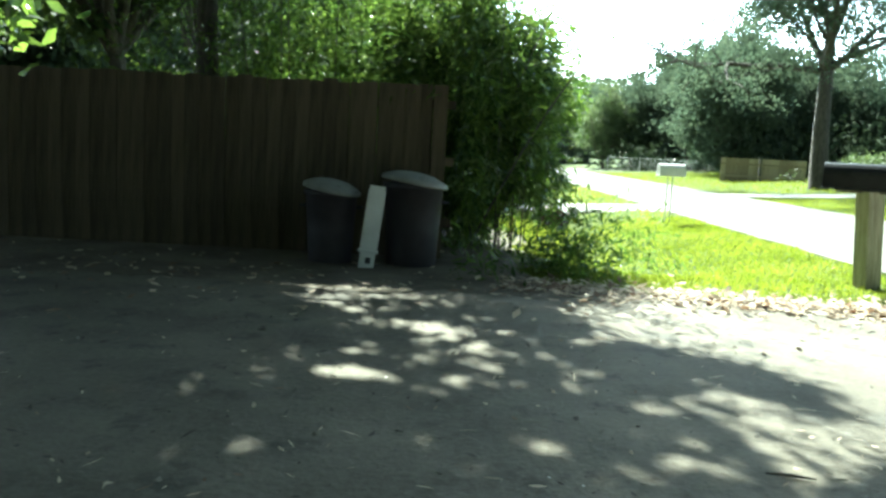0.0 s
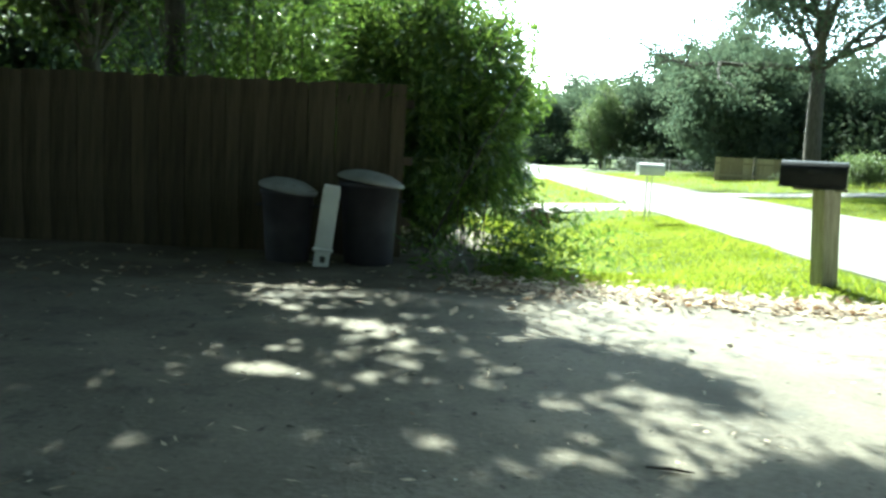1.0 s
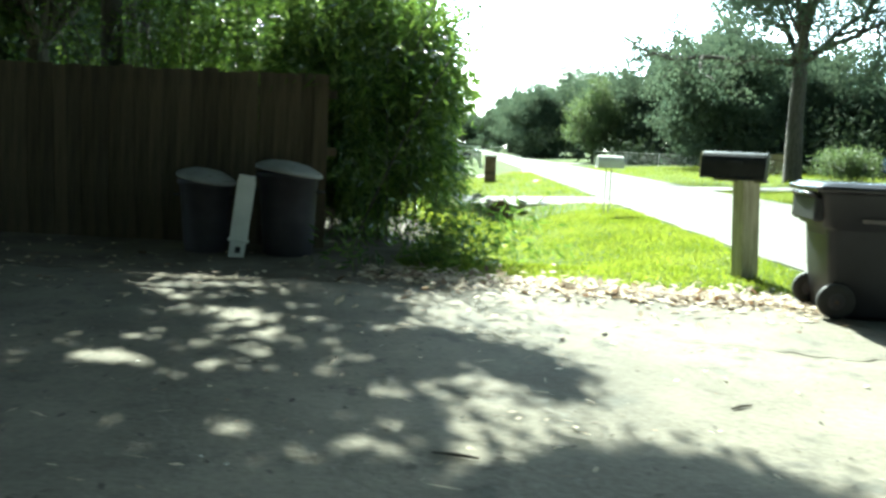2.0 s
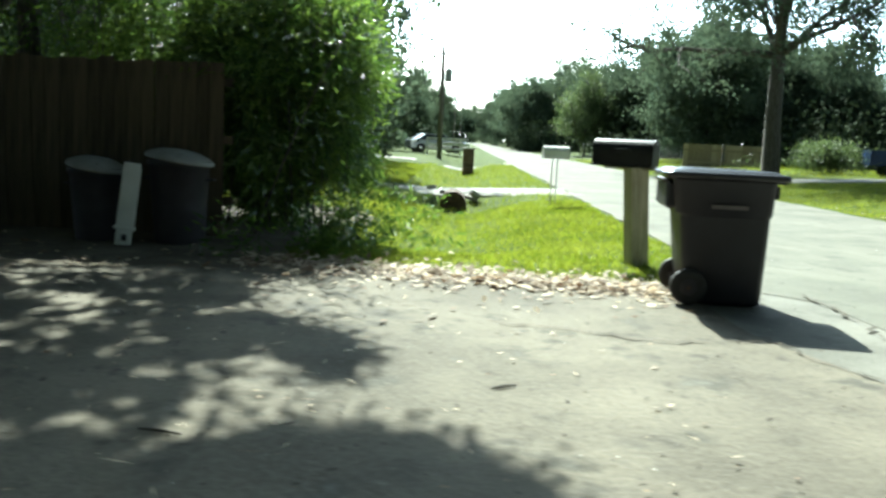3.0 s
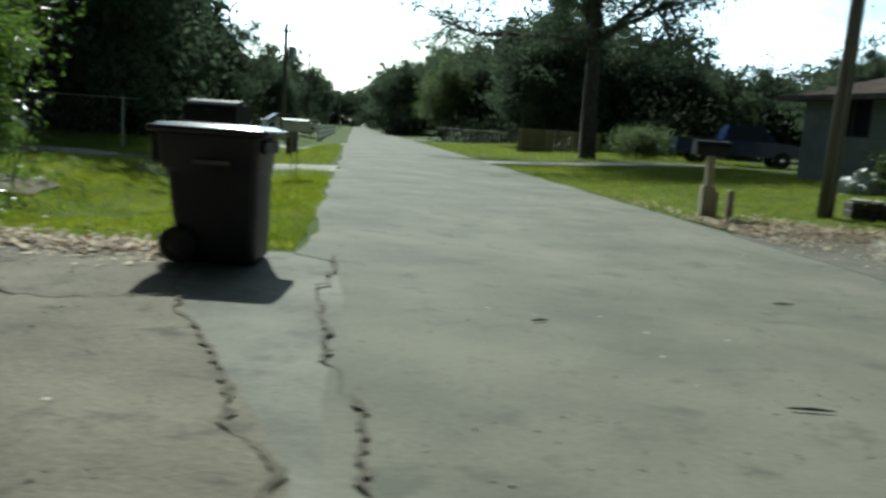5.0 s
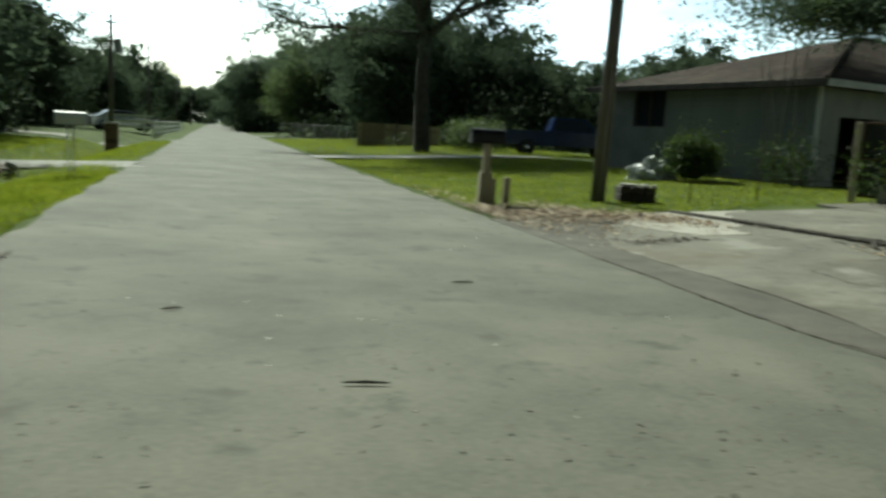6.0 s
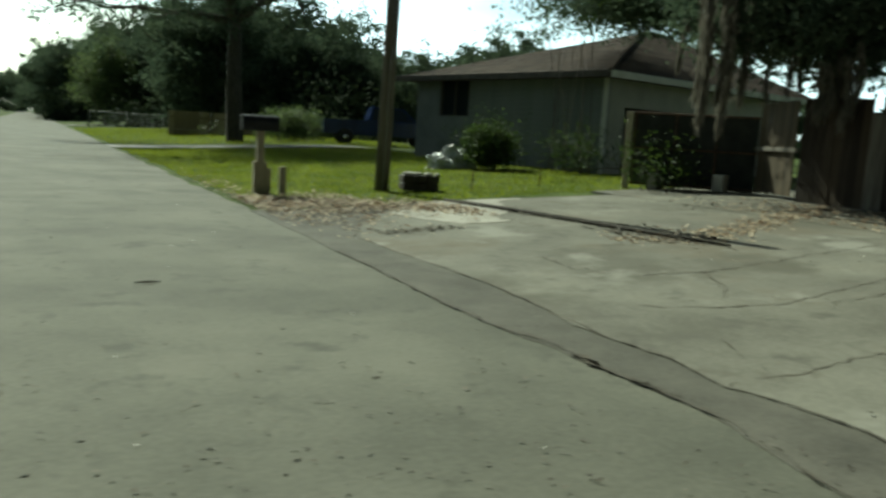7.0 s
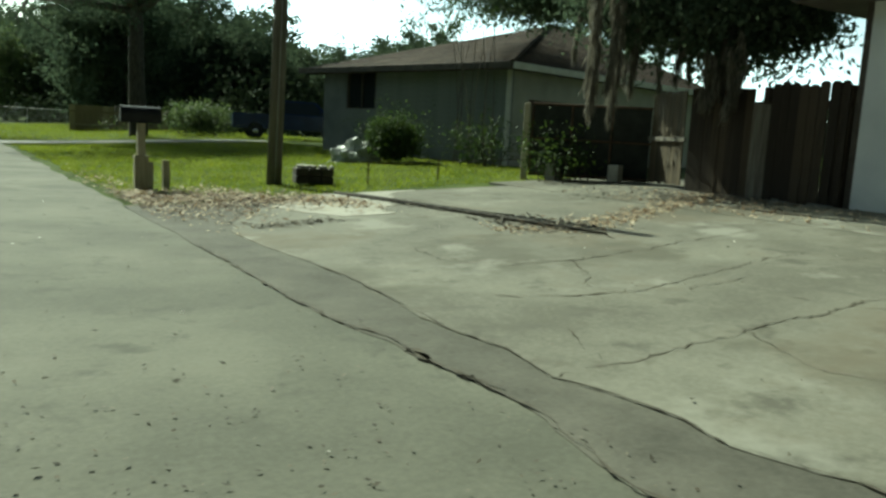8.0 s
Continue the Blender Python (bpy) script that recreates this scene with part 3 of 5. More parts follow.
def band(n, x0, x1, y_of, spread):
    x = rng.uniform(x0, x1, n)
    return np.column_stack([x, np.array([y_of(v) for v in x]) + rng.normal(0, spread, n)])


scatter("leaf_litter", DEAD_LEAF, np.vstack([band(110, -5, 1.6, lambda x: 6.75, 0.25), band(1500, 1.2, 5.0, lambda x: 7.0 - 0.14 * (x - 1.2), 0.22), band(600, 1.6, 4.9, lambda x: 6.95 - 0.14 * (x - 1.2), 0.4),
        band(90, -4, 1.2, lambda x: 7.3, 0.55), band(150, -4, 4, lambda x: 6.2, 0.8)]), 0.105, 0.048, "dry tan fallen leaves along the driveway edge", "leaf litter")
scatter("roadside_litter", DEAD_LEAF, np.vstack([band(3300, 11.35, 13.9, lambda x: 11.25 - 0.75 * (x - 11.2), 0.5), band(2300, 11.2, 12.9, lambda x: 10.4, 0.8), band(260, 11.15, 11.8, lambda x: 13.5, 1.6), band(220, 11.2, 12.4, lambda x: 8.6, 0.7)]), 0.07, 0.035,
        "brown fallen leaves beside the road and mailbox", "leaf litter")
scatter("roadside_debris", DEBRIS, np.vstack([band(1300, 11.3, 13.6, lambda x: 11.2 - 0.75 * (x - 11.2), 0.5), band(900, 11.2, 12.6, lambda x: 10.0, 0.9), band(260, 11.9, 12.9, lambda x: 7.6 + 0.1 * x - 1.2, 0.09)]), 0.06, 0.03,
        "dark rotting leaves and twigs beside the road", "leaf litter")
scatter("pavement_litter", DEAD_LEAF, np.vstack([band(1000, 14.9, 18.9, lambda x: 6.15 + 0.38 * (x - 15.2), 0.16), band(900, 17.2, 19.0, lambda x: 6.9, 1.0), band(300, 13.9, 15.4, lambda x: 6.2, 0.25)]), 0.075, 0.04,
        "brown fallen leaves swept against the fence", "leaf litter")
scatter("fence_debris", DEBRIS, np.vstack([band(900, 17.9, 19.05, lambda x: 7.0, 1.1), band(500, 16.6, 19.0, lambda x: 8.2, 0.5)]), 0.06, 0.03, "dark rotting leaves along the foot of the fence", "leaf litter")
# debris that thickens the dark line of the pole's shadow on the apron
scatter("branch_litter", DEBRIS, np.vstack([band(500, 14.05, 14.7, lambda x: 10.0 - 6.6 * (x - 14.05), 0.3), band(400, 14.2, 15.0, lambda x: 6.6, 0.35)]), 0.07, 0.035, "dark leaf debris along the line of the pole's shadow", "leaf litter")
scatter("driveway_leaves", DEAD_LEAF, np.column_stack([rng.uniform(-3.5, 4.5, 330), rng.uniform(1.5, 6.9, 330)]), 0.045, 0.018, "single dry leaves scattered on the driveway", "leaf litter")
scatter("dry_stems", DEAD_LEAF, np.column_stack([rng.uniform(-3.2, 2.6, 170), rng.uniform(1.4, 5.5, 170)]), 0.1, 0.007, "pale dry grass stems lying on the driveway", "dry stems", tilt=0.05)
scatter("driveway_debris", DEBRIS, np.column_stack([rng.uniform(-3.6, 2.8, 900), rng.uniform(1.4, 7.0, 900)]), 0.05, 0.02, "dark crumbled leaves and twigs on the driveway", "leaf litter", lift=0.012)
road_bits = np.vstack([np.column_stack([rng.uniform(-3, 19, 1500), rng.uniform(1.0, 11, 1500)]), np.column_stack([rng.uniform(6.2, 11.2, 800), 1.2 + rng.exponential(2.2, 800)]), np.column_stack([rng.uniform(-3, 5.5, 1500), rng.uniform(1.2, 6.8, 1500)])])
scatter("grit", DEBRIS, road_bits, 0.026, 0.014, "small dark twigs and grit scattered on the paving", "grit", lift=0.014)
scatter("pale_bits", STONE, road_bits[rng.choice(1500, 140)] + rng.normal(0, 0.3, (140, 2)), 0.022, 0.018, "small pale stones scattered on the paving", "pebbles", lift=0.014)

# ---- grass ----
def blades(name, n, inside, box_xy, height, label, seed):
    r = np.random.default_rng(seed)
    p = np.column_stack([r.uniform(box_xy[0], box_xy[1], n), r.uniform(box_xy[2], box_xy[3], n)])
    p = p[np.array([inside(x, y) for x, y in p])]
    k = len(p)
    z = np.array([rise(x, y) for x, y in p]) - 0.03
    a = r.uniform(0, 2 * np.pi, k)
    h = height * r.uniform(0.5, 1.3, k)
    wd = 0.007 + 0.004 * r.random(k)
    side = np.column_stack([np.cos(a), np.sin(a), np.zeros(k)]) * wd[:, None]
    base = np.column_stack([p, z])
    tip = base + np.column_stack([r.normal(0, 0.4, k) * h, r.normal(0, 0.4, k) * h, h])
    v = np.stack([base - side, base + side, tip], 1).reshape(-1, 3)
    return tagged(part(name, tri_mesh(name, GRASS, v, np.arange(3 * k).reshape(-1, 3)), GRASS), label, "grass", kind="stuff")


def verge_in(x, y):
    edge = 7.15 - 0.12 * (x - 1.2) + 0.25 * noise.noise((x * 1.5, y, 2)) + 0.35 * random.random()
    return y > edge and x > 1.45 + 0.3 * noise.noise((y, x, 6)) and x < 5.72 + 0.15 * noise.noise((y * 0.9, 3, 1)) and not 18.55 < y < 21.05


blades("lawn_grass", 85000, verge_in, (-0.6, 5.8, 6.9, 17), 0.052, "bright green mown grass on the ditch verge", 1)
blades("far_lawn_grass", 26000, verge_in, (-5, 5.6, 17, 40), 0.13, "green verge grass beyond the side driveway", 2)


def side_in(x, y):
    return x < 1.6 and (y > 12.6 + 0.4 * noise.noise((x, 2, 1))) and not 18.55 < y < 21.05


blades("side_lawn_grass", 76000, side_in, (-6, 1.6, 12.2, 36), 0.08, "green lawn behind the fence corner", 7)


def yard_in(x, y):
    if x < 11.35 + 0.15 * noise.noise((y * 0.7, 8, 1)) or 28.5 < y < 31.1:
        return False
    return y > (11.7 - 0.9 * (x - 11.3) if x < 13 else 10.25 + 0.12 * (x - 13) + 0.2 * noise.noise((x, 1, 4))) + 0.3 * random.random()


blades("yard_grass", 85000, yard_in, (11.2, 20.5, 9.8, 30), 0.055, "sunlit green lawn beside the road", 3)
blades("distant_yard_grass", 24000, yard_in, (11.2, 26, 30, 60), 0.16, "green lawn further along the road", 5)


# ---- trees and bushes ----
def limbs(bm, start, direction, length, radius, depth, rg, tips, sag=0.0, root=None):
    """A forking limb; the ends of the twigs are gathered in tips."""
    pts, p, d = [Vector(start)], Vector(start), Vector(direction).normalized()
    for i in range(4):
        d = (d + Vector(rg.normal(0, 0.16, 3)) + Vector((0, 0, 0.05 - sag))).normalized()
        p = p + d * length / 4
        pts.append(p.copy())
    sides = 7 if depth > 1 else 5
    tube(pts, [radius * (1 - 0.13 * i) for i in range(5)], sides, bm, cap=False)
    bm.verts.ensure_lookup_table()
    first = len(bm.verts) - 5 * sides
    ring_vert = [bm.verts[first + sides * i] for i in range(5)]
    if root is not None:
        for k in range(sides):
            bm.faces.new((root, bm.verts[first + (k + 1) % sides], bm.verts[first + k]))
    if depth == 0:
        tips.append(p)
        tips.append(pts[2])
        return
    for k in range(int(rg.integers(2, 4))):
        at = int(rg.integers(2, 5))
        q = pts[at]
        nd = (d + Vector(rg.normal(0, 0.62, 3))).normalized()
        limbs(bm, q, nd, length * rg.uniform(0.6, 0.85), radius * 0.5, depth - 1, rg, tips, sag, ring_vert[at])
    limbs(bm, p, d, length * 0.7, radius * 0.5, depth - 1, rg, tips, sag, ring_vert[4])


def tree(name, label, leaf, height, trunk_r, reach, seed, n_leaves, leaf_len, leaf_wid, fork=0.3, clump=0.55, depth=3, lean=(0, 0), filler=0, fill_r=(3, 3, 2), fill_z=0.6, category="tree", m=None):
    rg = np.random.default_rng(seed)
    ob = thing(name, label, category, m)
    bm = bmesh.new()
    tips = []
    top = Vector((lean[0], lean[1], height * fork))
    mid = top * 0.5 + Vector(rg.normal(0, 0.1, 3)) * trunk_r
    tube([(0, 0, -0.15), (0, 0, 0.08), mid, top], [trunk_r * 1.5, trunk_r * 1.15, trunk_r * 0.95, trunk_r * 0.8], 10, bm, cap=False)
    bm.verts.ensure_lookup_table()
    collar = bm.verts[30]
    for k in range(5):
        a = 2 * math.pi * (k + rg.uniform(-0.3, 0.3)) / 5
        limbs(bm, top, (math.cos(a) * reach, math.sin(a) * reach, rg.uniform(0.5, 1.3)), height * (1 - fork) * rg.uniform(0.36, 0.5), trunk_r * 0.5, depth - 1, rg, tips, root=collar)
    limbs(bm, top, (0.1, 0, 1), height * (1 - fork) * 0.5, trunk_r * 0.6, depth - 1, rg, tips, root=collar)
    part("trunk", bm, BARK, ob, "", True)
    t = np.array([list(p) for p in tips])
    if filler:
        u = rg.normal(size=(filler, 3))
        u /= np.linalg.norm(u, axis=1, keepdims=True)
        u *= rg.uniform(0.45, 1.0, (filler, 1)) * (1 + 0.25 * np.sin(u[:, :1] * 7 + seed) + 0.2 * np.sin(u[:, 1:2] * 9))
        t = np.vstack([t, u * np.array(fill_r) + np.array([lean[0], lean[1], height * fill_z])])
    pick = rg.integers(0, len(t), n_leaves)
    c = t[pick] + rg.normal(0, clump, (n_leaves, 3)) * np.array([1, 1, 0.6]) * (rg.uniform(0.6, 1.5, (len(t), 3)) if name == "tall_oak" else rg.uniform(0.3, 1.25, (len(t), 1)))[pick]
    c = c[c[:, 2] > 0.12]
    if name in ("shade_tree", "overhanging_oak"):
        c = leave_flecks(c, m.translation)
    part("crown", leaf_mesh("crown", leaf, c, leaf_len, leaf_wid, rg, 0.35), leaf, ob)
    return ob


# the leafy bush at the end of the fence, long narrow leaves on cane-like stems
def cane_bush(name, label, m, stems, spread, height, leaf, n_leaves, seed, leaf_len=0.13, leaf_wid=0.026, out=0.5, body=0, thin=1.0, foot=0.35):
    rg = np.random.default_rng(seed)
    ob = thing(name, label, "bush", m)
    bm = bmesh.new()
    spots, dirs = [], []
    for k in range(stems):
        b = Vector((rg.normal(0, spread[0] * foot), rg.normal(0, spread[1] * foot), -0.05))
        d = Vector((b.x * out, b.y * out, 1)).normalized()
        d = (d + Vector((*rg.normal(0, 0.18 * min(1.0, 2 * out + 0.3), 2), 0))).normalized()
        ln = height * rg.uniform(0.65, 1.12)
        pts, p = [b], b.copy()
        for i in range(6):
            d = (d + Vector((d.x * 0.2 * out, d.y * 0.2 * out, -0.055 * i * min(1.0, 2 * out)))).normalized()
            p = p + d * ln / 6
            pts.append(p.copy())
            for j in range(3):
                spots.append(p + Vector(rg.normal(0, 0.12, 3)))
                dirs.append(d)
        tube(pts, [(0.014 - 0.0015 * i) * thin for i in range(7)], 5, bm, cap=False)
    tagged(part("stalk", bm, BARK, ob), kind="stuff")
    s = np.array([list(v) for v in spots])
    dd = np.array([list(v) for v in dirs])
    keep = s[:, 2] > 0.05
    s, dd = s[keep], dd[keep]
    pick = rg.integers(0, len(s), n_leaves)
    c = s[pick] + rg.normal(0, 0.16, (n_leaves, 3))
    al = dd[pick] * 0.5 + rg.normal(0, 0.6, (n_leaves, 3))
    if body:
        u = rg.normal(size=(body, 3))
        u /= np.linalg.norm(u, axis=1, keepdims=True)
        u *= rg.uniform(0.3, 1.0, (body, 1)) * (1 + 0.18 * np.sin(u[:, :1] * 8 + 1) + 0.14 * np.sin(u[:, 2:3] * 11))
        c = np.vstack([c, u * np.array([spread[0] * 0.5, spread[1] * 0.5, height * 0.46]) + np.array([0, 0, height * 0.47])])
        al = np.vstack([al, u * 0.4 + rg.normal(0, 0.5, (body, 3))])
        # looser leaves standing out of the top and shoulders
        w = u[: body // 5] / np.linalg.norm(u[: body // 5], axis=1, keepdims=True)
        w = w[w[:, 2] > 0.1]
        w = w * (0.95 + 0.14 * rg.exponential(1.0, (len(w), 1)).clip(0, 2.4))
        c = np.vstack([c, w * np.array([spread[0] * 0.5, spread[1] * 0.5, height * 0.46]) + np.array([0, 0, height * 0.47])])
        al = np.vstack([al, w * 0.6 + rg.normal(0, 0.5, w.shape)])
    ok = c[:, 2] > 0.06
    part("foliage", leaf_mesh("foliage", leaf, c[ok], leaf_len, leaf_wid, rg, 0.45, al[ok], 0.25), leaf, ob)
    return ob


cane_bush("corner_bush", "dense dark green cane bush with narrow leaves at the fence", pose(0.8, 10.0, 0), 46, (2.3, 2.7), 3.3, LEAF_NEAR, 8000, 11, 0.17, 0.025, 0.06, body=66000, thin=0.7, foot=0.17)
cane_bush("low_sprawl_bush", "sparse low leafy shoots spilling over the verge", pose(1.75, 8.25, -0.1), 8, (0.8, 0.8), 0.72, LEAF_NEAR, 1700, 12, 0.13, 0.028, 0.8, thin=0.2)
cane_bush("rear_bush", "tall leafy thicket behind the fence", pose(-1.2, 11.0, 0), 40, (3.2, 2.0), 4.2, LEAF_NEAR, 7000, 13, out=0.15, body=16000)

# shade trees behind the fence
tree("shade_tree", "tall dark leafy shade tree behind the fence", LEAF_SHADE, 12, 0.2, 0.5, 21, 42000, 0.2, 0.09, 0.2, 0.42, 2, filler=260, fill_r=(3.3, 2.4, 4.6), fill_z=0.58, m=pose(-4.8, 12.9, 0))
tree("shade_tree", "broad dark leafy shade tree behind the fence", LEAF_SHADE, 11, 0.17, 0.4, 22, 15000, 0.19, 0.085, 0.2, 0.42, 2, filler=190, fill_r=(1.8, 2.2, 4.2), fill_z=0.6, m=pose(-4.4, 16.0, 0))
tree("shade_tree", "dark leafy shade tree with low branches behind the fence", LEAF_SHADE, 12, 0.2, 0.5, 23, 42000, 0.2, 0.09, 0.2, 0.42, 2, filler=260, fill_r=(3.3, 2.4, 4.6), fill_z=0.57, m=pose(-8.4, 12.4, 0))
over = tree("overhanging_oak", "mostly unseen leafy oak whose crown keeps skylight off the driveway", LEAF_SHADE, 9, 0.28, 1.0, 24, 80000, 0.2, 0.095, 0.3, 0.5, 2, filler=330, fill_r=(6.6, 6.4, 1.5), fill_z=0.62, m=pose(-7.0, 3.4, 0), lean=(3.0, -0.6))
rgo = np.random.default_rng(77)
part("hanging_twig", tube([(3.6, 0.2, 4.6), (4.8, 0.25, 3.0), (5.66, 0.3, 1.7)], [0.03, 0.02, 0.006], 5), BARK, over)
tagged(part("hanging_spray", leaf_mesh("hanging_spray", LEAF_NEAR, np.column_stack([rgo.normal(5.66, 0.1, 90), rgo.normal(0.3, 0.12, 90), rgo.normal(1.74, 0.1, 90)]), 0.12, 0.06, rgo, 0.4), LEAF_NEAR, over), kind="stuff")

# unseen copies beside and behind the camera, added to block skylight
for x, y, turn in ((-5.0, -7.0, 140), (4.0, -9.0, 60), (-5.0, -3.6, 0), (-16.0, 4.5, 200), (-14.5, -6.0, 300)):
    copy_thing(over, pose(x, y, 0, 0, 0, turn))
limb_tree = tree("shade_tree", "leafy tree with an added limb out of view that shades the driveway", LEAF_SHADE, 7.5, 0.16, 0.4, 25, 13000, 0.17, 0.08, 0.4, 0.4, 2, filler=70, fill_r=(1.5, 1.3, 1.4), fill_z=0.7, m=pose(-2.6, 10.6, 0))
part("overhanging_limb", tube([(0, 0, 3.0), (1.3, -0.8, 4.6), (2.9, -1.8, 5.0), (4.4, -2.9, 4.9)], [0.1, 0.08, 0.05, 0.02], 7), BARK, limb_tree, "", True)
rgs = np.random.default_rng(31)
# leafy ends of the limb, added above the view to shape the driveway's shade, each a dense spray; (x, y) is where its
# shade falls, spread the size of the spray
for gx0, gy0, spread in ((1.5, 4.6, 0.42), (2.0, 4.55, 0.32), (2.45, 4.25, 0.18), (1.25, 5.35, 0.36), (0.75, 4.5, 0.42), (0.7, 5.6, 0.4), (2.55, 2.45, 0.38), (3.0, 2.45, 0.3), (3.35, 2.4, 0.2), (2.0, 2.2, 0.42),
                         (2.7, 1.75, 0.5), (3.3, 1.8, 0.36), (1.3, 2.7, 0.45), (0.5, 3.2, 0.42), (-0.3, 2.4, 0.5), (-0.5, 5.3, 0.4), (1.3, 3.8, 0.3), (-1.3, 3.9, 0.5), (-1.2, 6.2, 0.4), (0.1, 1.5, 0.5), (0.9, 3.4, 0.4), (1.6, 3.2, 0.4), (0.9, 2.4, 0.42), (-0.4, 3.4, 0.45), (0.2, 4.6, 0.4), (-0.9, 3.0, 0.5), (0.1, 3.8, 0.45), (-1.6, 2.6, 0.5), (-0.9, 4.6, 0.45), (0.4, 2.5, 0.45), (-1.9, 4.6, 0.5), (-2.0, 3.6, 0.5)):
    top = Vector((gx0 + 2.6, gy0 - 10.6, 0)) + 5.0 / to_sun.z * Vector(to_sun)
    n = int(5000 * spread)
    c = rgs.normal(0, 1, (n, 3)) * np.array([spread * 0.62, spread * 0.62, 0.16]) + np.array([top.x, top.y, top.z + rgs.uniform(-0.15, 0.15)])
    part("limb_foliage", leaf_mesh("limb_foliage", LEAF_SHADE, leave_flecks(c, (-2.6, 10.6, 0)), 0.14, 0.065, rgs, 0.3), LEAF_SHADE, limb_tree)

# a wood of live oaks and pines along the road
WOOD = "trees along the road"
oak = tree("roadside_oak", "dark green live oak at the roadside", LEAF_OAK, 10, 0.3, 1.0, 31, 42000, 0.3, 0.15, 0.2, 0.62, 3, filler=240, fill_r=(4.4, 4.4, 4.4), fill_z=0.48, m=pose(20, 56, 0.2))
oak2 = tree("roadside_oak", "rounded dark green live oak at the roadside", LEAF_OAK, 9, 0.28, 1.1, 32, 42000, 0.3, 0.15, 0.18, 0.62, 3, filler=240, fill_r=(4.8, 4.2, 4.0), fill_z=0.46, m=pose(28, 58, 0.2))
pale = tree("roadside_cedar", "pale green feathery cedar tree on the lawn", LEAF_PALE, 9, 0.2, 0.5, 33, 15000, 0.3, 0.1, 0.12, 0.5, 3, filler=170, fill_r=(2.6, 2.6, 3.8), fill_z=0.52, m=pose(14.7, 76, 0) @ Matrix.Diagonal((0.85, 0.85, 0.85, 1)))
for o in (oak, oak2):
    tagged(o, group=WOOD)
for i, (src, x, y, s, turn) in enumerate([
        (oak2, 36, 55, 0.8, 40), (oak, 45, 58, 0.82, 130), (oak, 24, 66, 1.15, 200), (oak2, 33, 70, 1.25, 20), (oak, 22, 74, 0.95, 300), (oak2, 19, 82, 1.1, 80),
        (oak, 27, 86, 1.3, 160), (oak2, 15, 108, 1.15, 10), (oak, 20, 118, 1.3, 240), (oak2, 14, 130, 1.2, 100), (oak, 15, 155, 1.3, 50), (oak2, 14, 185, 1.4, 190), (oak, 16, 220, 1.5, 280),
        (oak2, 22, 260, 1.7, 60), (oak, 5, 330, 1.6, 120), (oak2, 14, 330, 1.5, 330), (oak, -6, 330, 1.6, 210), (oak, 54, 52, 0.75, 75), (oak2, 40, 42, 0.62, 250), (oak, 48, 38, 0.62, 20),
        (oak, -5.0, 29.5, 1.16, 120), (oak2, -8.4, 27, 1.2, 210), (oak2, -6.6, 38, 1.25, 300), (oak, -8.6, 52, 1.25, 15), (oak2, -11.5, 42, 1.45, 95), (oak, -9, 31, 1.3, 170), (oak2, -13, 28, 1.0, 255), (oak, -6.4, 66, 0.95, 310), (oak2, -5, 92, 0.9, 45), (oak, -5, 120, 1.1, 135), (oak2, -4, 150, 1.1, 225), (oak, -5, 200, 1.2, 20),
        (oak2, 34, 27, 0.55, 300), (oak, -18, 36, 1.2, 60), (oak, 30, 35, 0.6, 50), (oak2, 36.5, 33, 0.72, 140),
        # unseen row behind the camera, added to cut the fill light on the fence
        (oak, -14, -13, 1.0, 30), (oak2, -4, -16, 1.1, 120), (oak, 6, -19, 1.1, 200), (oak2, 16, -17, 1.1, 290), (oak, 27, -14, 1.0, 75)]):
    tagged(copy_thing(src, pose(x, y, rise(x, y) - 0.05, 0, 0, turn) @ Matrix.Diagonal((s, s, s, 1))), group=WOOD)

tree("evergreen_tree", "tall dark evergreen with branches down to the ground", LEAF_UNDER, 14, 0.32, 0.5, 36, 46000, 0.34, 0.16, 0.15, 0.7, 2, filler=300, fill_r=(4.9, 3.6, 7.2), fill_z=0.44, m=pose(-5.4, 42, 0))

# the tall open oak by the far lawn
tree("tall_oak", "tall open-crowned oak with a dark trunk", LEAF_OAK, 13.5, 0.35, 1.25, 41, 31000, 0.2, 0.09, 0.38, 0.46, 3, filler=120, fill_r=(5.0, 4.4, 3.0), fill_z=0.6, m=pose(16.6, 35.0, 0.2), lean=(-0.05, 0.2))

far_oak = bpy.data.objects["tall_oak"]
rgf = np.random.default_rng(43)
spread_c = rgf.normal(0, 1, (9000, 3)) * np.array([2.9, 1.5, 0.5]) + np.array([-0.6, -3.6, 8.9])
part("spreading_crown", leaf_mesh("spreading_crown", LEAF_OAK, spread_c, 0.26, 0.13, rgf, 0.4), LEAF_OAK, far_oak)
part("spreading_limb", tube([(-0.3, 0.2, 5.4), (-0.4, -1.6, 7.6), (-0.6, -3.8, 8.9)], [0.22, 0.15, 0.07], 8), BARK, far_oak, "", True)

# low undergrowth that closes the woods down to the ground
def undergrowth(name, label, rows, n, size, seed):
    rg = np.random.default_rng(seed)
    c = []
    for x0, y0, x1, y1, h, deep in rows:
        k = max(4, int(math.dist((x0, y0), (x1, y1)) / 1.4))
        t = rg.uniform(0, 1, k)
        centres = np.column_stack([x0 + (x1 - x0) * t, y0 + (y1 - y0) * t + rg.uniform(-deep, deep, k), rg.uniform(0.1, h, k)])
        c.append(centres)
    c = np.vstack(c)
    pick = rg.integers(0, len(c), n)
    p = c[pick] + rg.normal(0, 1, (n, 3)) * np.array([1.1, 0.9, 0.75])
    p[:, 2] = np.abs(p[:, 2]) + 0.1
    me = leaf_mesh(name, LEAF_UNDER, p, size, size * 0.5, rg, 0.3)
    return tagged(part(name, me, LEAF_UNDER), label, "undergrowth", kind="stuff")


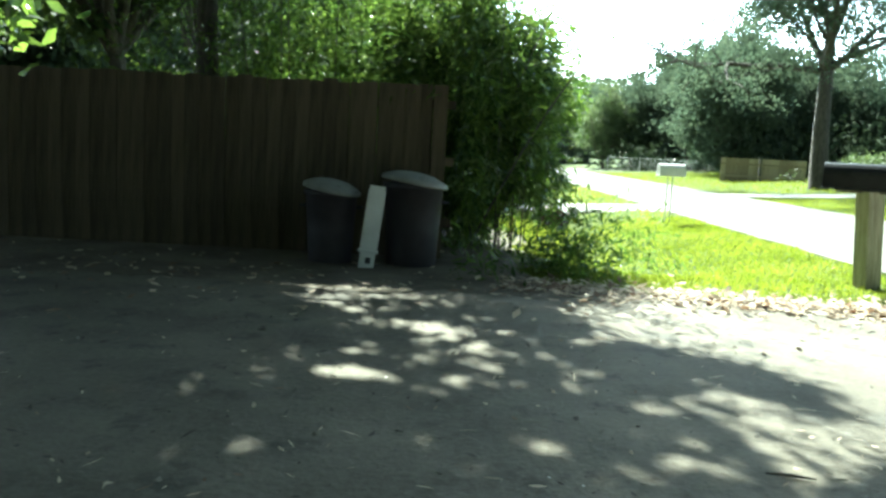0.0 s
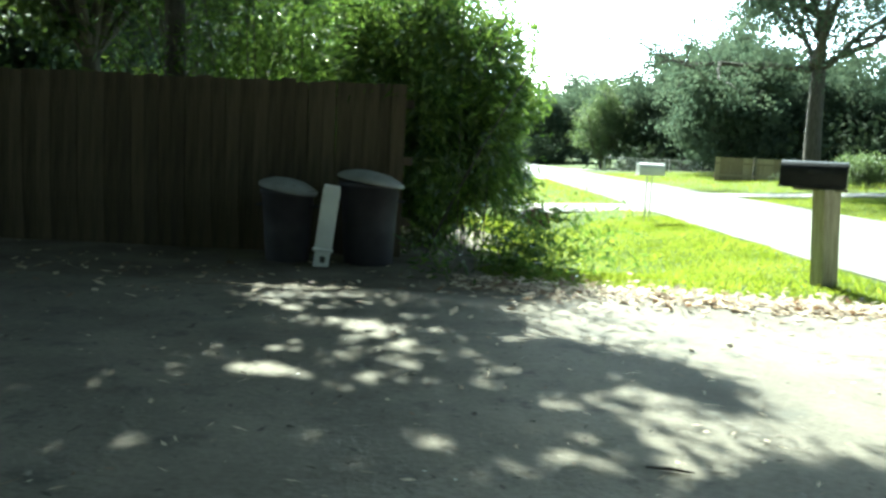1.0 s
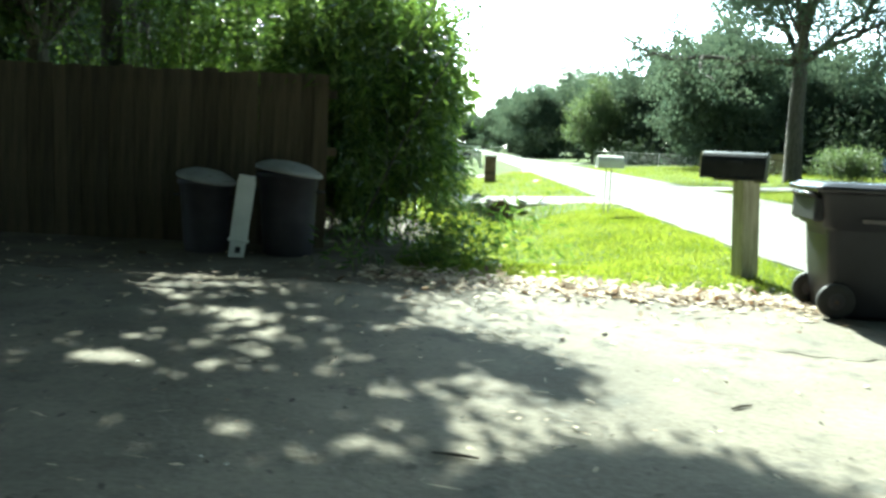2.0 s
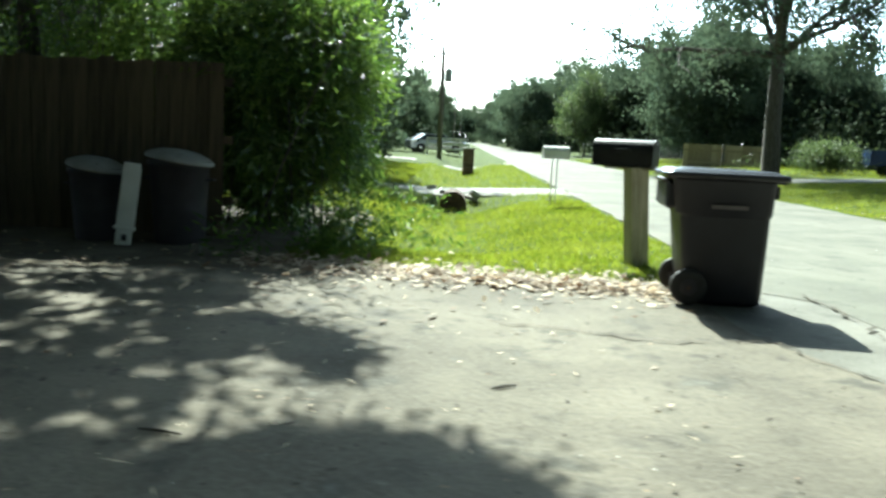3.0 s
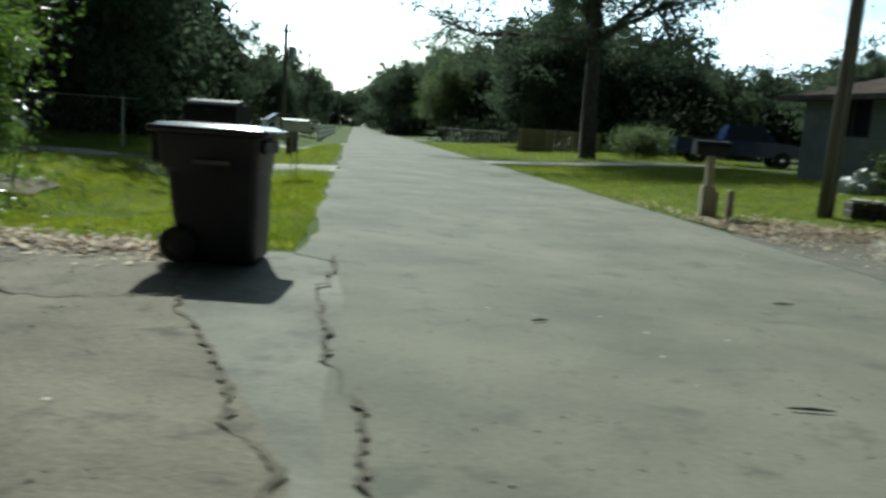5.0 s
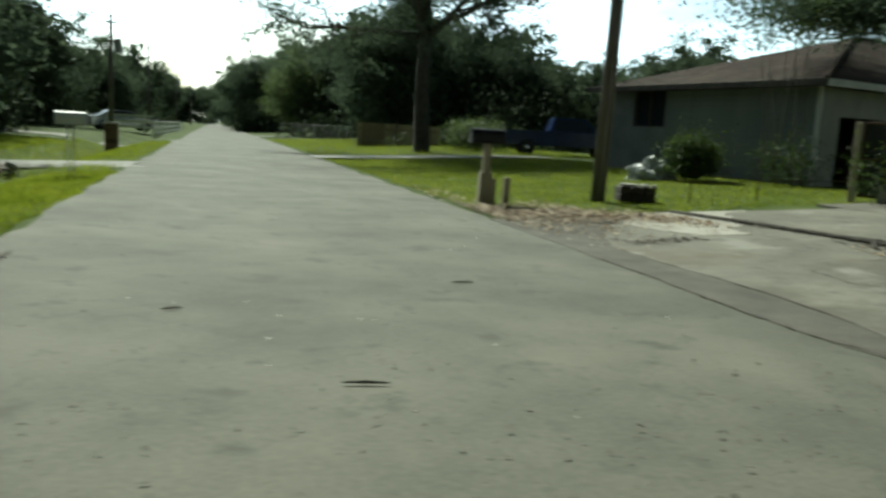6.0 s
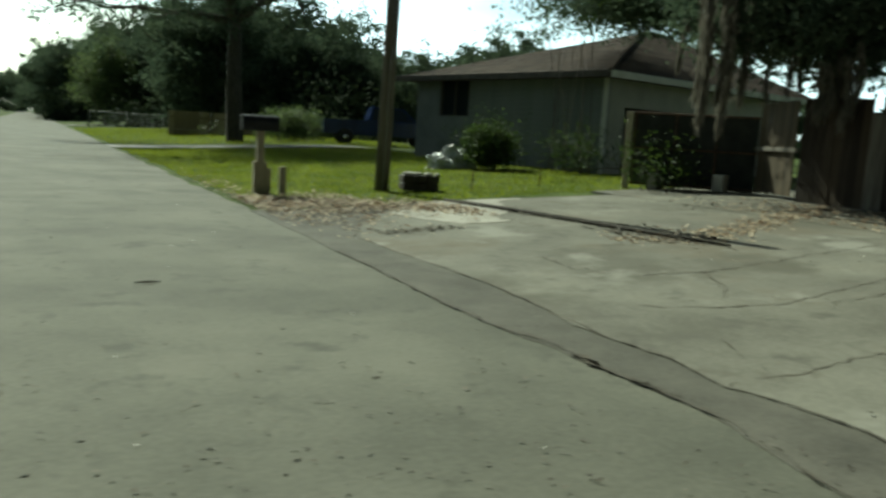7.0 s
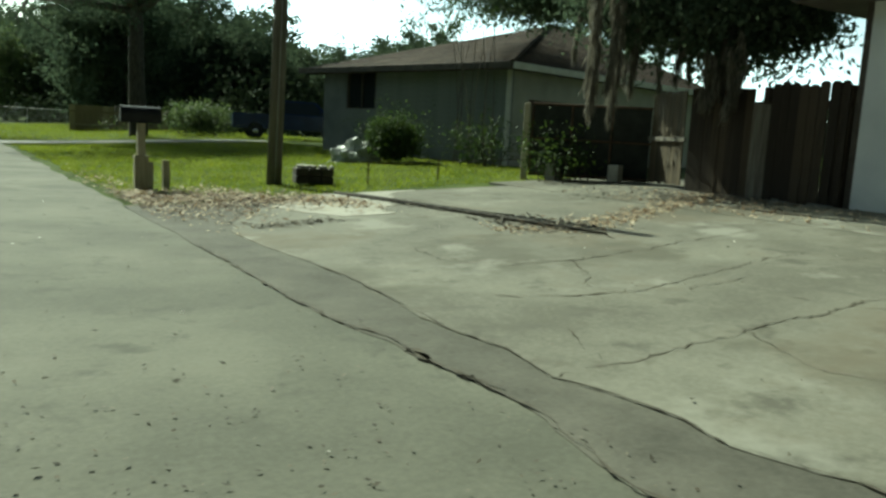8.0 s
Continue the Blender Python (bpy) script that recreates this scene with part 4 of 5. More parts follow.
# the last two rows are unseen, added behind and left to block low skylight
undergrowth("wood_undergrowth", "dark green undergrowth below the roadside trees, partly added out of view", [(13, 66, 60, 62, 3.5, 2), (22, 50, 52, 47, 3.0, 2), (14, 78, 30, 76, 3, 2), (30, 36, 44, 34, 3.0, 2), (30, 28, 36, 27, 3.0, 1.5),
             (-20, 26, -4.5, 25.5, 3.0, 1.2), (-9, 32.5, -0.4, 33.5, 1.6, 0.8), (-8, 32, -3, 44, 3.0, 2), (-6, 58, -4, 80, 3, 2), (12.5, 100, 17, 200, 3, 3), (-3, 90, -3, 200, 3, 3), (-24, -13, 30, -14, 4.5, 1.5), (-17, -14, -17, 8, 4.0, 1.5)], 70000, 0.5, 91)
undergrowth("far_wood", "dark belt of distant woods on the horizon", [(-260, 320, 260, 330, 9, 8), (130, -40, 140, 320, 9, 6), (-140, -60, -140, 320, 9, 6)], 40000, 2.6, 92)


# ---- the board fence on the near side ----
def board_mesh(name, wd, ht, th, mat, dog=0.03):
    bm = bmesh.new()
    prof = [(-wd / 2, 0), (wd / 2, 0), (wd / 2, ht - dog), (wd / 2 - dog, ht), (-wd / 2 + dog, ht), (-wd / 2, ht - dog)]
    loft([[(x, -th / 2, z) for x, z in prof], [(x, th / 2, z) for x, z in prof]], bm)
    bmesh.ops.recalc_face_normals(bm, faces=bm.faces)
    return link_mesh(name, bm, mat)


fence = thing("board_fence", "weathered brown vertical board fence in deep shade", "fence", pose(0, 8.5, 0))
for zr in (0.35, 1.0, 1.6):
    part("rail", box(10.2, 0.04, 0.09, (-4.4, 0.035, zr), 0.004), FENCE_WOOD, fence)
for i in range(5):
    part("post", box(0.09, 0.09, 1.85, (-9.2 + 2.4 * i, 0.1, -0.05), 0.006), FENCE_WOOD, fence)
boards = [board_mesh("board", 0.152, 1.84, 0.018, FENCE_WOOD, d) for d in (0.0, 0.006)]
rb = random.Random(5)
for i in range(69):
    x = -9.4 + i * 0.146
    piece("board", boards[i % 2], fence, pose(x, 0.011 * (i % 2) + rb.uniform(-0.003, 0.003), -0.02 + 0.012 * x / 2 + rb.uniform(-0.02, 0.02) + 0.03, 0, rb.uniform(-0.5, 0.5), rb.uniform(-1.5, 1.5)))

# ---- old round cans and a length of white vinyl leaning at the fence ----
def round_can(label, m, r, h, lid_tilt):
    can = thing("trash_can", label, "trash can", m, "cans by the fence")
    part("body", lathe([(r * 0.78, 0), (r * 0.8, 0.02), (r * 0.86, h * 0.4), (r * 0.87, h * 0.42), (r * 0.86, h * 0.45), (r * 0.95, h * 0.92), (r * 1.03, h * 0.94), (r * 1.03, h), (r * 0.97, h), (r * 0.9, h * 0.8), (r * 0.6, h * 0.7)], 24), CAN_PLASTIC, can, "", True)
    lid = part("lid", lathe([(r * 1.08, 0), (r * 1.1, 0.012), (r * 1.08, 0.035), (r * 0.95, 0.06), (r * 0.6, 0.1), (r * 0.2, 0.115), (0.01, 0.116)], 24), PALE_LID, can, "pale grey domed lid set askew", True)
    lid.matrix_basis = pose(0, 0, h - 0.005, *lid_tilt)
    for s in (-1, 1):
        part("handle", tube([(s * r * 0.92, -0.07, h * 0.78), (s * r * 1.12, -0.05, h * 0.78), (s * r * 1.12, 0.05, h * 0.78), (s * r * 0.92, 0.07, h * 0.78)], 0.012, 6), CAN_PLASTIC, can)
    return can


round_can("smaller dark round trash can with a pale lid askew", pose(-0.5, 7.95, 0), 0.27, 0.72, (2, 10, 0))
round_can("larger dark round trash can with a pale crooked lid", pose(0.32, 8.0, 0), 0.31, 0.83, (0, 9, 0))
chan = thing("vinyl_post", "short white vinyl post leaning between the trash cans", "post", pose(-0.1, 7.6, 0.0, -3, 7, 8))
part("sleeve", box(0.17, 0.05, 0.62, (0, 0, 0.16), 0.012, seg=2), WHITE_VINYL, chan)
part("collar", box(0.2, 0.07, 0.03, (0, 0, 0.155), 0.006), WHITE_VINYL, chan)
part("foot", box(0.15, 0.045, 0.16, (0, 0, 0), 0.008), WHITE_VINYL, chan)
part("slot", box(0.05, 0.008, 0.06, (0.01, -0.026, 0.05), 0.002), CAN_PLASTIC, chan)
part("cap", box(0.155, 0.045, 0.025, (0, 0, 0.78), 0.006), WHITE_VINYL, chan)

# ---- wheeled bin at the road's edge ----
cart = thing("wheeled_bin", "charcoal plastic wheeled trash bin standing beside the road", "trash bin", pose(5.145, 6.27, 0.006, 0, 0, -6))
part("body", loft([rounded(0.5, 0.5, 0.0, 0.05, 0.07), rounded(0.56, 0.53, 0.03, 0.06, 0.06), rounded(0.62, 0.57, 0.35, 0.06, 0.035), rounded(0.655, 0.598, 0.66, 0.06, 0.02), rounded(0.66, 0.602, 0.68, 0.06, 0.02),
      rounded(0.71, 0.65, 0.695, 0.06, 0.0), rounded(0.75, 0.68, 0.93, 0.06, -0.01), rounded(0.78, 0.7, 0.955, 0.06, -0.01), rounded(0.7, 0.62, 0.955, 0.05, -0.01), rounded(0.6, 0.5, 0.6, 0.05, 0)]), BIN_PLASTIC, cart, "", True)
part("lid", loft([rounded(0.86, 0.74, 0.95, 0.045, 0.0), rounded(0.885, 0.765, 0.955, 0.045, 0.0), rounded(0.885, 0.765, 0.985, 0.045, 0.0), rounded(0.86, 0.74, 0.998, 0.045, 0.0), rounded(0.8, 0.68, 1.0, 0.04, 0.0), rounded(0.76, 0.64, 1.018, 0.05, -0.01), rounded(0.5, 0.4, 1.026, 0.1, -0.02)]), LID_PLASTIC, cart, "slightly domed plastic lid", True)
part("lid_lip", box(0.05, 0.5, 0.06, (0.43, 0, 0.93), 0.012, seg=2), LID_PLASTIC, cart)
part("handle", tube([(-0.36, -0.24, 0.9), (-0.43, -0.24, 0.925), (-0.445, 0, 0.93), (-0.43, 0.24, 0.925), (-0.36, 0.24, 0.9)], 0.018, 8), LID_PLASTIC, cart, "", True)
part("handle_bracket", box(0.1, 0.56, 0.2, (-0.375, 0, 0.72), 0.02), BIN_PLASTIC, cart)
part("front_rib", box(0.03, 0.5, 0.1, (0.385, 0, 0.82), 0.01), BIN_PLASTIC, cart)
part("axle", tube([(-0.215, -0.34, 0.13), (-0.215, 0.34, 0.13)], 0.014, 8), RUST, cart)
for s in (-1, 1):
    wh = part("wheel", lathe([(0.085, -0.03), (0.125, -0.03), (0.135, -0.02), (0.135, 0.02), (0.125, 0.03), (0.085, 0.03)], 22), RUBBER, cart, "", True)
    wh.matrix_basis = pose(-0.215, s * 0.3, 0.135, 90, 0, 0)
    part("hub", lathe([(0.03, -0.036), (0.088, -0.026), (0.088, 0.026), (0.03, 0.036)], 14), CAN_PLASTIC, wh, "", True)
part("imprint", box(0.26, 0.006, 0.03, (0.03, -0.34, 0.735), 0.002), IMPRINT, cart, "faint embossed bar of lettering")


# ---- mailboxes ----
def mailbox_shell(w, ln, h):
    """An arched mailbox body along x, base at z 0."""
    prof = [(-w / 2, 0), (w / 2, 0), (w / 2, h - w / 2)] + [(w / 2 * math.cos(a), h - w / 2 + w / 2 * math.sin(a)) for a in [math.pi * k / 10 for k in range(1, 10)]] + [(-w / 2, h - w / 2)]
    return loft([[(x, y, z) for y, z in prof] for x in (-ln / 2, ln / 2)])


def mailbox(label, m, mat, post_mat, w, ln, h, z, post, lean=0.0, legs=False, shift=0.0, post_turn=6):
    mb = thing("mailbox", label, "mailbox", m, "mailboxes along the road")
    sh = part("shell", mailbox_shell(w, ln, h), mat, mb)
    sh.matrix_basis = pose(shift, 0, z)
    door = part("door", mailbox_shell(w + 0.014, 0.022, h + 0.008), mat, mb)
    door.matrix_basis = pose(shift + ln / 2 + 0.008, 0, z - 0.004)
    part("latch", box(0.03, 0.03, 0.02, (shift + ln / 2 + 0.025, 0, z + h * 0.82), 0.004), GREY_METAL, mb)
    part("flag", box(0.15, 0.008, 0.045, (shift + 0.03, -w / 2 - 0.012, z + h * 0.45), 0.002), mat, mb)
    part("floor_plate", box(ln + 0.02, w + 0.03, 0.018, (shift, 0, z - 0.02), 0.003), mat, mb)
    if legs:
        for s in (-1, 1):
            part("leg", tube([(s * 0.05, 0, -0.1), (s * 0.05, 0, z - 0.02)], 0.012, 7), GREY_METAL, mb)
    else:
        p = part("post", box(post, post, z + 0.08, (0, 0, -0.1), 0.008), post_mat, mb, "square wooden post")
        p.matrix_basis = pose(0, 0, 0, 0, lean, post_turn)
    return mb


near_box = mailbox("black metal mailbox on a pale square wooden post", pose(4.97, 8.08, 0, 0, 0, -28), BLACK_METAL, POST_WOOD, 0.24, 0.6, 0.25, 0.99, 0.19, lean=-4.5, shift=-0.2, post_turn=42)
part("board", box(0.5, 0.22, 0.025, (-0.12, 0, 0.945), 0.004), GREY_WOOD, near_box)
mailbox("white metal mailbox on two thin legs", pose(5.0, 15.9, rise(5.0, 15.9), 0, 0, 4), WHITE_VINYL, POST_WOOD, 0.24, 0.5, 0.22, 0.92, 0.1, legs=True)
far_box = mailbox("dark mailbox on a weathered post with side boards", pose(11.78, 12.15, rise(11.78, 12.15), 0, 0, 175), BLACK_METAL, POST_WOOD, 0.24, 0.54, 0.22, 0.99, 0.11)
for sx, sz, w in ((-0.13, 0.46, 0.07), (0.0, 0.55, 0.2)):
    part("side_board", box(w, 0.16 if w > 0.1 else 0.05, sz, (sx, 0.0 if w > 0.1 else 0.05, -0.05), 0.006), POST_WOOD, far_box)
stub = thing("short_post", "short pale wooden stub post by the mailbox", "post", pose(12.1, 12.0, rise(12.1, 12.0)))
part("stub", box(0.1, 0.09, 0.48, (0, 0, -0.05), 0.008), POST_WOOD, stub)

# ---- utility pole with a block planter at its foot ----
pole = thing("utility_pole", "leaning brown wooden utility pole on the lawn edge", "utility pole", pose(13.85, 12.2, rise(13.95, 12.2)))
part("shaft", tube([(0, 0, -0.3), (0.06, 0, 3.2), (0.12, 0, 6.6)], [0.125, 0.11, 0.095], 14), POLE_WOOD, pole, "", True)
part("ground_wire", tube([(-0.03, -0.128, 0), (0.04, -0.114, 3.2), (0.09, -0.1, 6.4)], 0.005, 5), GREY_METAL, pole)
planter = thing("rubble_planter", "low dark block planter topped with pale rubble", "planter", pose(14.45, 12.0, rise(14.45, 12.0), 0, 0, -12))
for i in range(3):
    for j in range(2):
        part("block", box(0.2, 0.34, 0.12, (-0.21 + 0.21 * i, 0, 0.0 + 0.125 * j), 0.012), TRIM_DARK, planter)
for i in range(16):
    bm = bmesh.new()
    bmesh.ops.create_icosphere(bm, subdivisions=1, radius=1)
    rr = random.Random(i)
    for v in bm.verts:
        v.co *= rr.uniform(0.75, 1.1)
    st = part("stone", bm, STONE, planter)
    st.matrix_basis = pose(rr.uniform(-0.28, 0.28), rr.uniform(-0.13, 0.13), 0.272, 0, 0, rr.uniform(0, 360)) @ Matrix.Diagonal((0.07, 0.05, 0.04, 1))

# ---- long dark branch across the apron, added along the utility pole's shadow to darken it ----
log = thing("fallen_branch", "long dark branch standing in for the pole's shadow on the concrete", "branch")
bpts = [(14.0, 10.2), (14.25, 8.9), (14.42, 7.6), (14.55, 6.5), (14.68, 5.45)]
part("limb", tube([(x, y, rise(x, y) + 0.035) for x, y in bpts], [0.02, 0.026, 0.028, 0.024, 0.012], 7), BARK, log, "", True)
for a, b in (((14.42, 7.6), (14.75, 7.0)), ((14.5, 6.9), (14.2, 6.5))):
    part("twig", tube([(a[0], a[1], rise(*a) + 0.04), (b[0], b[1], rise(*b) + 0.03)], [0.018, 0.008], 5), BARK, log)
for i, (x, y, a, ln) in enumerate(((8.16, 3.15, -8, 0.2), (2.05, 2.93, -12, 0.18), (7.3, 4.6, 20, 0.12), (9.3, 5.4, 0, 0.16), (3.4, 3.7, 30, 0.14))):
    stick = thing("twig", "small dark twig lying on the paving", "twig", pose(x, y, rise(x, y) + 0.014, 0, 0, a), "twigs on the paving")
    part("stem", tube([(-ln / 2, 0, 0), (0, 0.006, 0.001), (ln / 2, 0, 0)], [0.004, 0.008, 0.004], 6), DEBRIS, stick)

# ---- culvert under the side driveway ----
cul = thing("culvert", "dark culvert pipe end with pale broken concrete", "culvert", pose(3.0, 18.25, rise(3.1, 17.4) - 0.12, 0, 0, 0))
part("pipe", lathe([(0.24, -0.6), (0.3, -0.6), (0.3, 0.5), (0.24, 0.5)], 18), RUST, cul).matrix_basis = pose(0, 0, 0.24, 90, 0, 0)
for i in range(6):
    rr = random.Random(70 + i)
    bm = box(1, 1, 1, (0, 0, -0.5), 0.15)
    s = part("rubble", bm, STONE, cul)
    s.matrix_basis = pose(rr.uniform(-0.6, 0.6), rr.uniform(-0.1, 0.3), rr.uniform(0.35, 0.58), rr.uniform(-30, 30), rr.uniform(-30, 30), rr.uniform(0, 180)) @ Matrix.Diagonal((rr.uniform(0.12, 0.3), rr.uniform(0.1, 0.2), rr.uniform(0.06, 0.12), 1))

# ---- brick pillar further along ----
pil = thing("brick_pillar", "brown brick driveway pillar with a flat cap", "pillar", pose(3.45, 35.8, rise(3.45, 35.8)))
for k in range(14):
    bm = box(0.5, 0.5, 0.078, (0, 0, -0.1 + 0.088 * k), 0.008)
    part("course", bm, BRICK, pil)
part("core", box(0.47, 0.47, 1.2, (0, 0, -0.1)), STONE, pil)
part("cap", box(0.6, 0.6, 0.07, (0, 0, 1.13), 0.015), STONE, pil)


# ---- the house ----
HZ = 0.3
house = thing("house", "low grey-green house with a brown hip roof", "house", pose(20.84, 15.27, HZ, 0, 0, 11.6))


def wall_with_hole(length, height, th, holes, axis_y):
    """A wall strip with rectangular openings through it; runs along +y (axis_y) or +x from the corner, its outer face at 0."""
    bm = bmesh.new()
    us = sorted({0, length, *[h[0] for h in holes], *[h[1] for h in holes]})
    vs = sorted({-0.4, height, *[h[2] for h in holes], *[h[3] for h in holes]})
    for u0, u1 in zip(us, us[1:]):
        for v0, v1 in zip(vs, vs[1:]):
            if any(h[0] <= u0 and u1 <= h[1] and h[2] <= v0 and v1 <= h[3] for h in holes):
                continue
            if axis_y:
                box(th, u1 - u0, v1 - v0, (th / 2, (u0 + u1) / 2, v0), bm=bm)
            else:
                box(u1 - u0, th, v1 - v0, ((u0 + u1) / 2, th / 2, v0), bm=bm)
    return bm


WH = 2.48
part("side_wall", wall_with_hole(7.4, WH, 0.18, [(4.95, 6.3, 1.35, 2.42)], True), SIDING, house, "grey-green side wall")
part("front_wall", wall_with_hole(9.0, WH, 0.18, [(0.6, 5.2, -0.4, 1.72)], False), STUCCO, house, "beige front wall").matrix_basis = pose(0.185, 0, 0)
part("rear_wall", box(9.0, 0.18, WH + 0.4, (4.6, 7.3, -0.4)), SIDING, house)
part("end_wall", box(0.18, 7.0, WH + 0.4, (9.1, 3.7, -0.4)), STUCCO, house)
part("garage_partition", box(5.4, 0.1, WH + 0.3, (3.0, 4.2, -0.4)), STUCCO, house)
lap = link_mesh("lap_board", box(0.014, 4.9, 0.13, (0, 0, 0), 0.004), SIDING)
for k in range(18):
    piece("lap_board", lap, house, pose(-0.009, 2.47, 0.02 + 0.137 * k, 0, -2.5, 0))
win = part("window", box(0.03, 1.3, 1.03, (0.1, 5.62, 1.37)), GLASS, house, "dark unlit window")
for y, sy, z, sz in ((4.99, 0.07, 1.35, 1.07), (6.26, 0.07, 1.35, 1.07), (5.62, 0.04, 1.37, 1.03), (5.62, 1.34, 1.33, 0.05), (5.62, 1.34, 2.38, 0.07)):
    part("frame", box(0.06, sy, sz, (0.05, y, z), 0.004), TRIM_PALE if z > 2 else TRIM_DARK, win)
# hip roof: eaves all round, a ridge along x
E0, EX = -0.55, 9.7
ridge = [(6.0, 3.7, 2.15 + WH - 0.28), (7.6, 3.7, 2.15 + WH - 0.28)]
cor = [(E0, E0, WH - 0.02), (EX, E0, WH - 0.02), (EX, 7.95, WH - 0.02), (E0, 7.95, WH - 0.02)]
bm = bmesh.new()
v = [bm.verts.new(p) for p in cor + ridge]
u = [bm.verts.new((p[0], p[1], p[2] - 0.1)) for p in cor]
for f in ((v[0], v[1], v[5], v[4]), (v[1], v[2], v[5]), (v[2], v[3], v[4], v[5]), (v[3], v[0], v[4]), (u[3], u[2], u[1], u[0]), (u[0], u[1], v[1], v[0]), (u[1], u[2], v[2], v[1]), (u[2], u[3], v[3], v[2]), (u[3], u[0], v[0], v[3])):
    bm.faces.new(f)
roof = part("roof", bm, SHINGLE, house, "brown shingled hip roof")
# shingle courses on the two slopes that face the road
def courses(a, b, c, d, n, name):
    """Thin overlapping courses between the eave a-b and the top c-d."""
    a, b, c, d = (Vector(p) for p in (a, b, c, d))
    nor = (b - a).cross(d - a).normalized()
    nor = nor if nor.z > 0 else -nor
    for k in range(n):
        t0, t1 = k / n, (k + 1.15) / n
        t1 = min(t1, 1)
        p = [a.lerp(d, t0), b.lerp(c, t0), b.lerp(c, t1), a.lerp(d, t1)]
        bm = loft([[q + nor * (0.014 if i < 2 else 0.008) for i, q in enumerate(p)], [q + nor * (0.004) for q in p]])
        bmesh.ops.recalc_face_normals(bm, faces=bm.faces)
        part(name, bm, SHINGLE, roof)
courses(cor[0], cor[1], ridge[1], ridge[0], 32, "shingle_course")
courses(cor[3], cor[0], Vector(ridge[0]) + Vector((0, -0.01, 0)), Vector(ridge[0]) + Vector((0, 0.01, 0)), 32, "shingle_course")
part("hip_cap", tube([Vector(cor[0]) + Vector((0, 0, 0.03)), Vector(ridge[0]) + Vector((0, 0, 0.03))], 0.06, 6), SHINGLE, roof)
part("ridge_cap", tube([Vector(ridge[0]) + Vector((0, 0, 0.03)), Vector(ridge[1]) + Vector((0, 0, 0.03))], 0.06, 6), SHINGLE, roof)
part("fascia", box(0.03, 8.5, 0.16, (E0 - 0.02, 3.7, WH - 0.15), 0.004), TRIM_DARK, house)
part("fascia", box(10.2, 0.03, 0.16, (4.57, E0 - 0.02, WH - 0.15), 0.004), TRIM_PALE, house)
part("corner_board", box(0.1, 0.1, WH + 0.3, (-0.005, -0.03, -0.3), 0.006), TRIM_PALE, house)

# ---- gate with its pale post; the shade in its opening is a dark sheet ----
def between(a, b):
    return math.degrees(math.atan2(b[1] - a[1], b[0] - a[0])), math.dist(a, b)


GA, GB = (18.25, 11.25), (19.75, 9.6)
ang, glen = between(GA, GB)
gate = thing("yard_gate", "tall yard gate with its shaded opening made as a dark sheet", "gate", pose(GA[0], GA[1], rise(*GA), 0, 0, ang))
part("post", box(0.11, 0.11, 1.42, (0, 0, -0.05), 0.01), POST_WOOD, gate, "pale wooden gate post")
for z in (0.12, 0.75, 1.36):
    part("rail", tube([(0.08, 0, z), (glen, 0, z)], 0.02, 8), RUST, gate)
for k in range(4):
    part("upright", tube([(0.1 + (glen - 0.12) * k / 3, 0, 0.08), (0.1 + (glen - 0.12) * k / 3, 0, 1.38)], 0.018, 8), RUST, gate)
part("screen", box(glen - 0.15, 0.012, 1.3, (glen / 2 + 0.02, 0.03, 0.08)), GATE_SHADE, gate, "dark sheet standing in for the shade inside the gate")
cane_bush("gate_shrub", "dark leafy shrub in front of the gate", pose(18.75, 10.45, rise(18.7, 10.4)), 14, (0.9, 0.5), 0.95, LEAF_SHADE, 900, 51, 0.09, 0.035)
for x, y in ((18.5, 10.75), (19.25, 9.95)):
    blk = thing("concrete_block", "grey concrete block on the ground by the gate", "block", pose(x, y, rise(x, y) + 0.008, 0, 0, 20))
    part("block", box(0.2, 0.2, 0.3, (0, 0, 0), 0.012), STONE, blk)

# ---- tall board fence beside the yard ----
FA, FB = (19.72, 9.62), (19.15, 8.35)
ang, flen = between(FA, FB)
leafgate = thing("gate_leaf", "weathered grey board gate leaf with a pale cross rail", "gate", pose(FA[0], FA[1], rise(*FA), 0, 0, ang))
gb_mesh = board_mesh("board", 0.13, 1.5, 0.02, FENCE_WOOD, 0.03)
for k in range(int(flen / 0.14)):
    piece("board", gb_mesh, leafgate, pose(0.07 + 0.14 * k, 0, 0.05 + rb.uniform(-0.02, 0.02), 0, rb.uniform(-0.6, 0.6), 0))
part("rail", box(flen, 0.05, 0.07, (flen / 2, -0.04, 0.75), 0.005), GREY_WOOD, leafgate, "pale cross rail")
FB2, FC = (19.16, 8.33), (19.1, 5.75)
ang, flen = between(FB2, FC)
dark_fence = thing("dark_board_fence", "tall dark brown board fence with dog-eared tops", "fence", pose(FB2[0], FB2[1], rise(*FB2), 0, 0, ang))
dk = board_mesh("board", 0.138, 1.62, 0.02, DARK_WOOD, 0.035)
plain = board_mesh("board", 0.143, 1.56, 0.02, DARK_WOOD, 0.0)
grey = board_mesh("board", 0.15, 1.36, 0.02, GREY_WOOD, 0.01)
for k in range(int(flen / 0.142)):
    along = 0.07 + 0.142 * k
    kind_of = plain if along < 1.18 else grey if along < 1.4 else dk
    gap = 0.02 if along > 2.2 else 0.0
    piece("board", kind_of, dark_fence, pose(along + gap, rb.uniform(-0.008, 0.008), 0.02 + rb.uniform(-0.03, 0.03) * (0.3 if kind_of is plain else 1), 0, rb.uniform(-0.35, 0.35), 0))
for z in (0.4, 1.3):
    part("rail", box(flen, 0.04, 0.09, (flen / 2, 0.035, z), 0.004), DARK_WOOD, dark_fence)
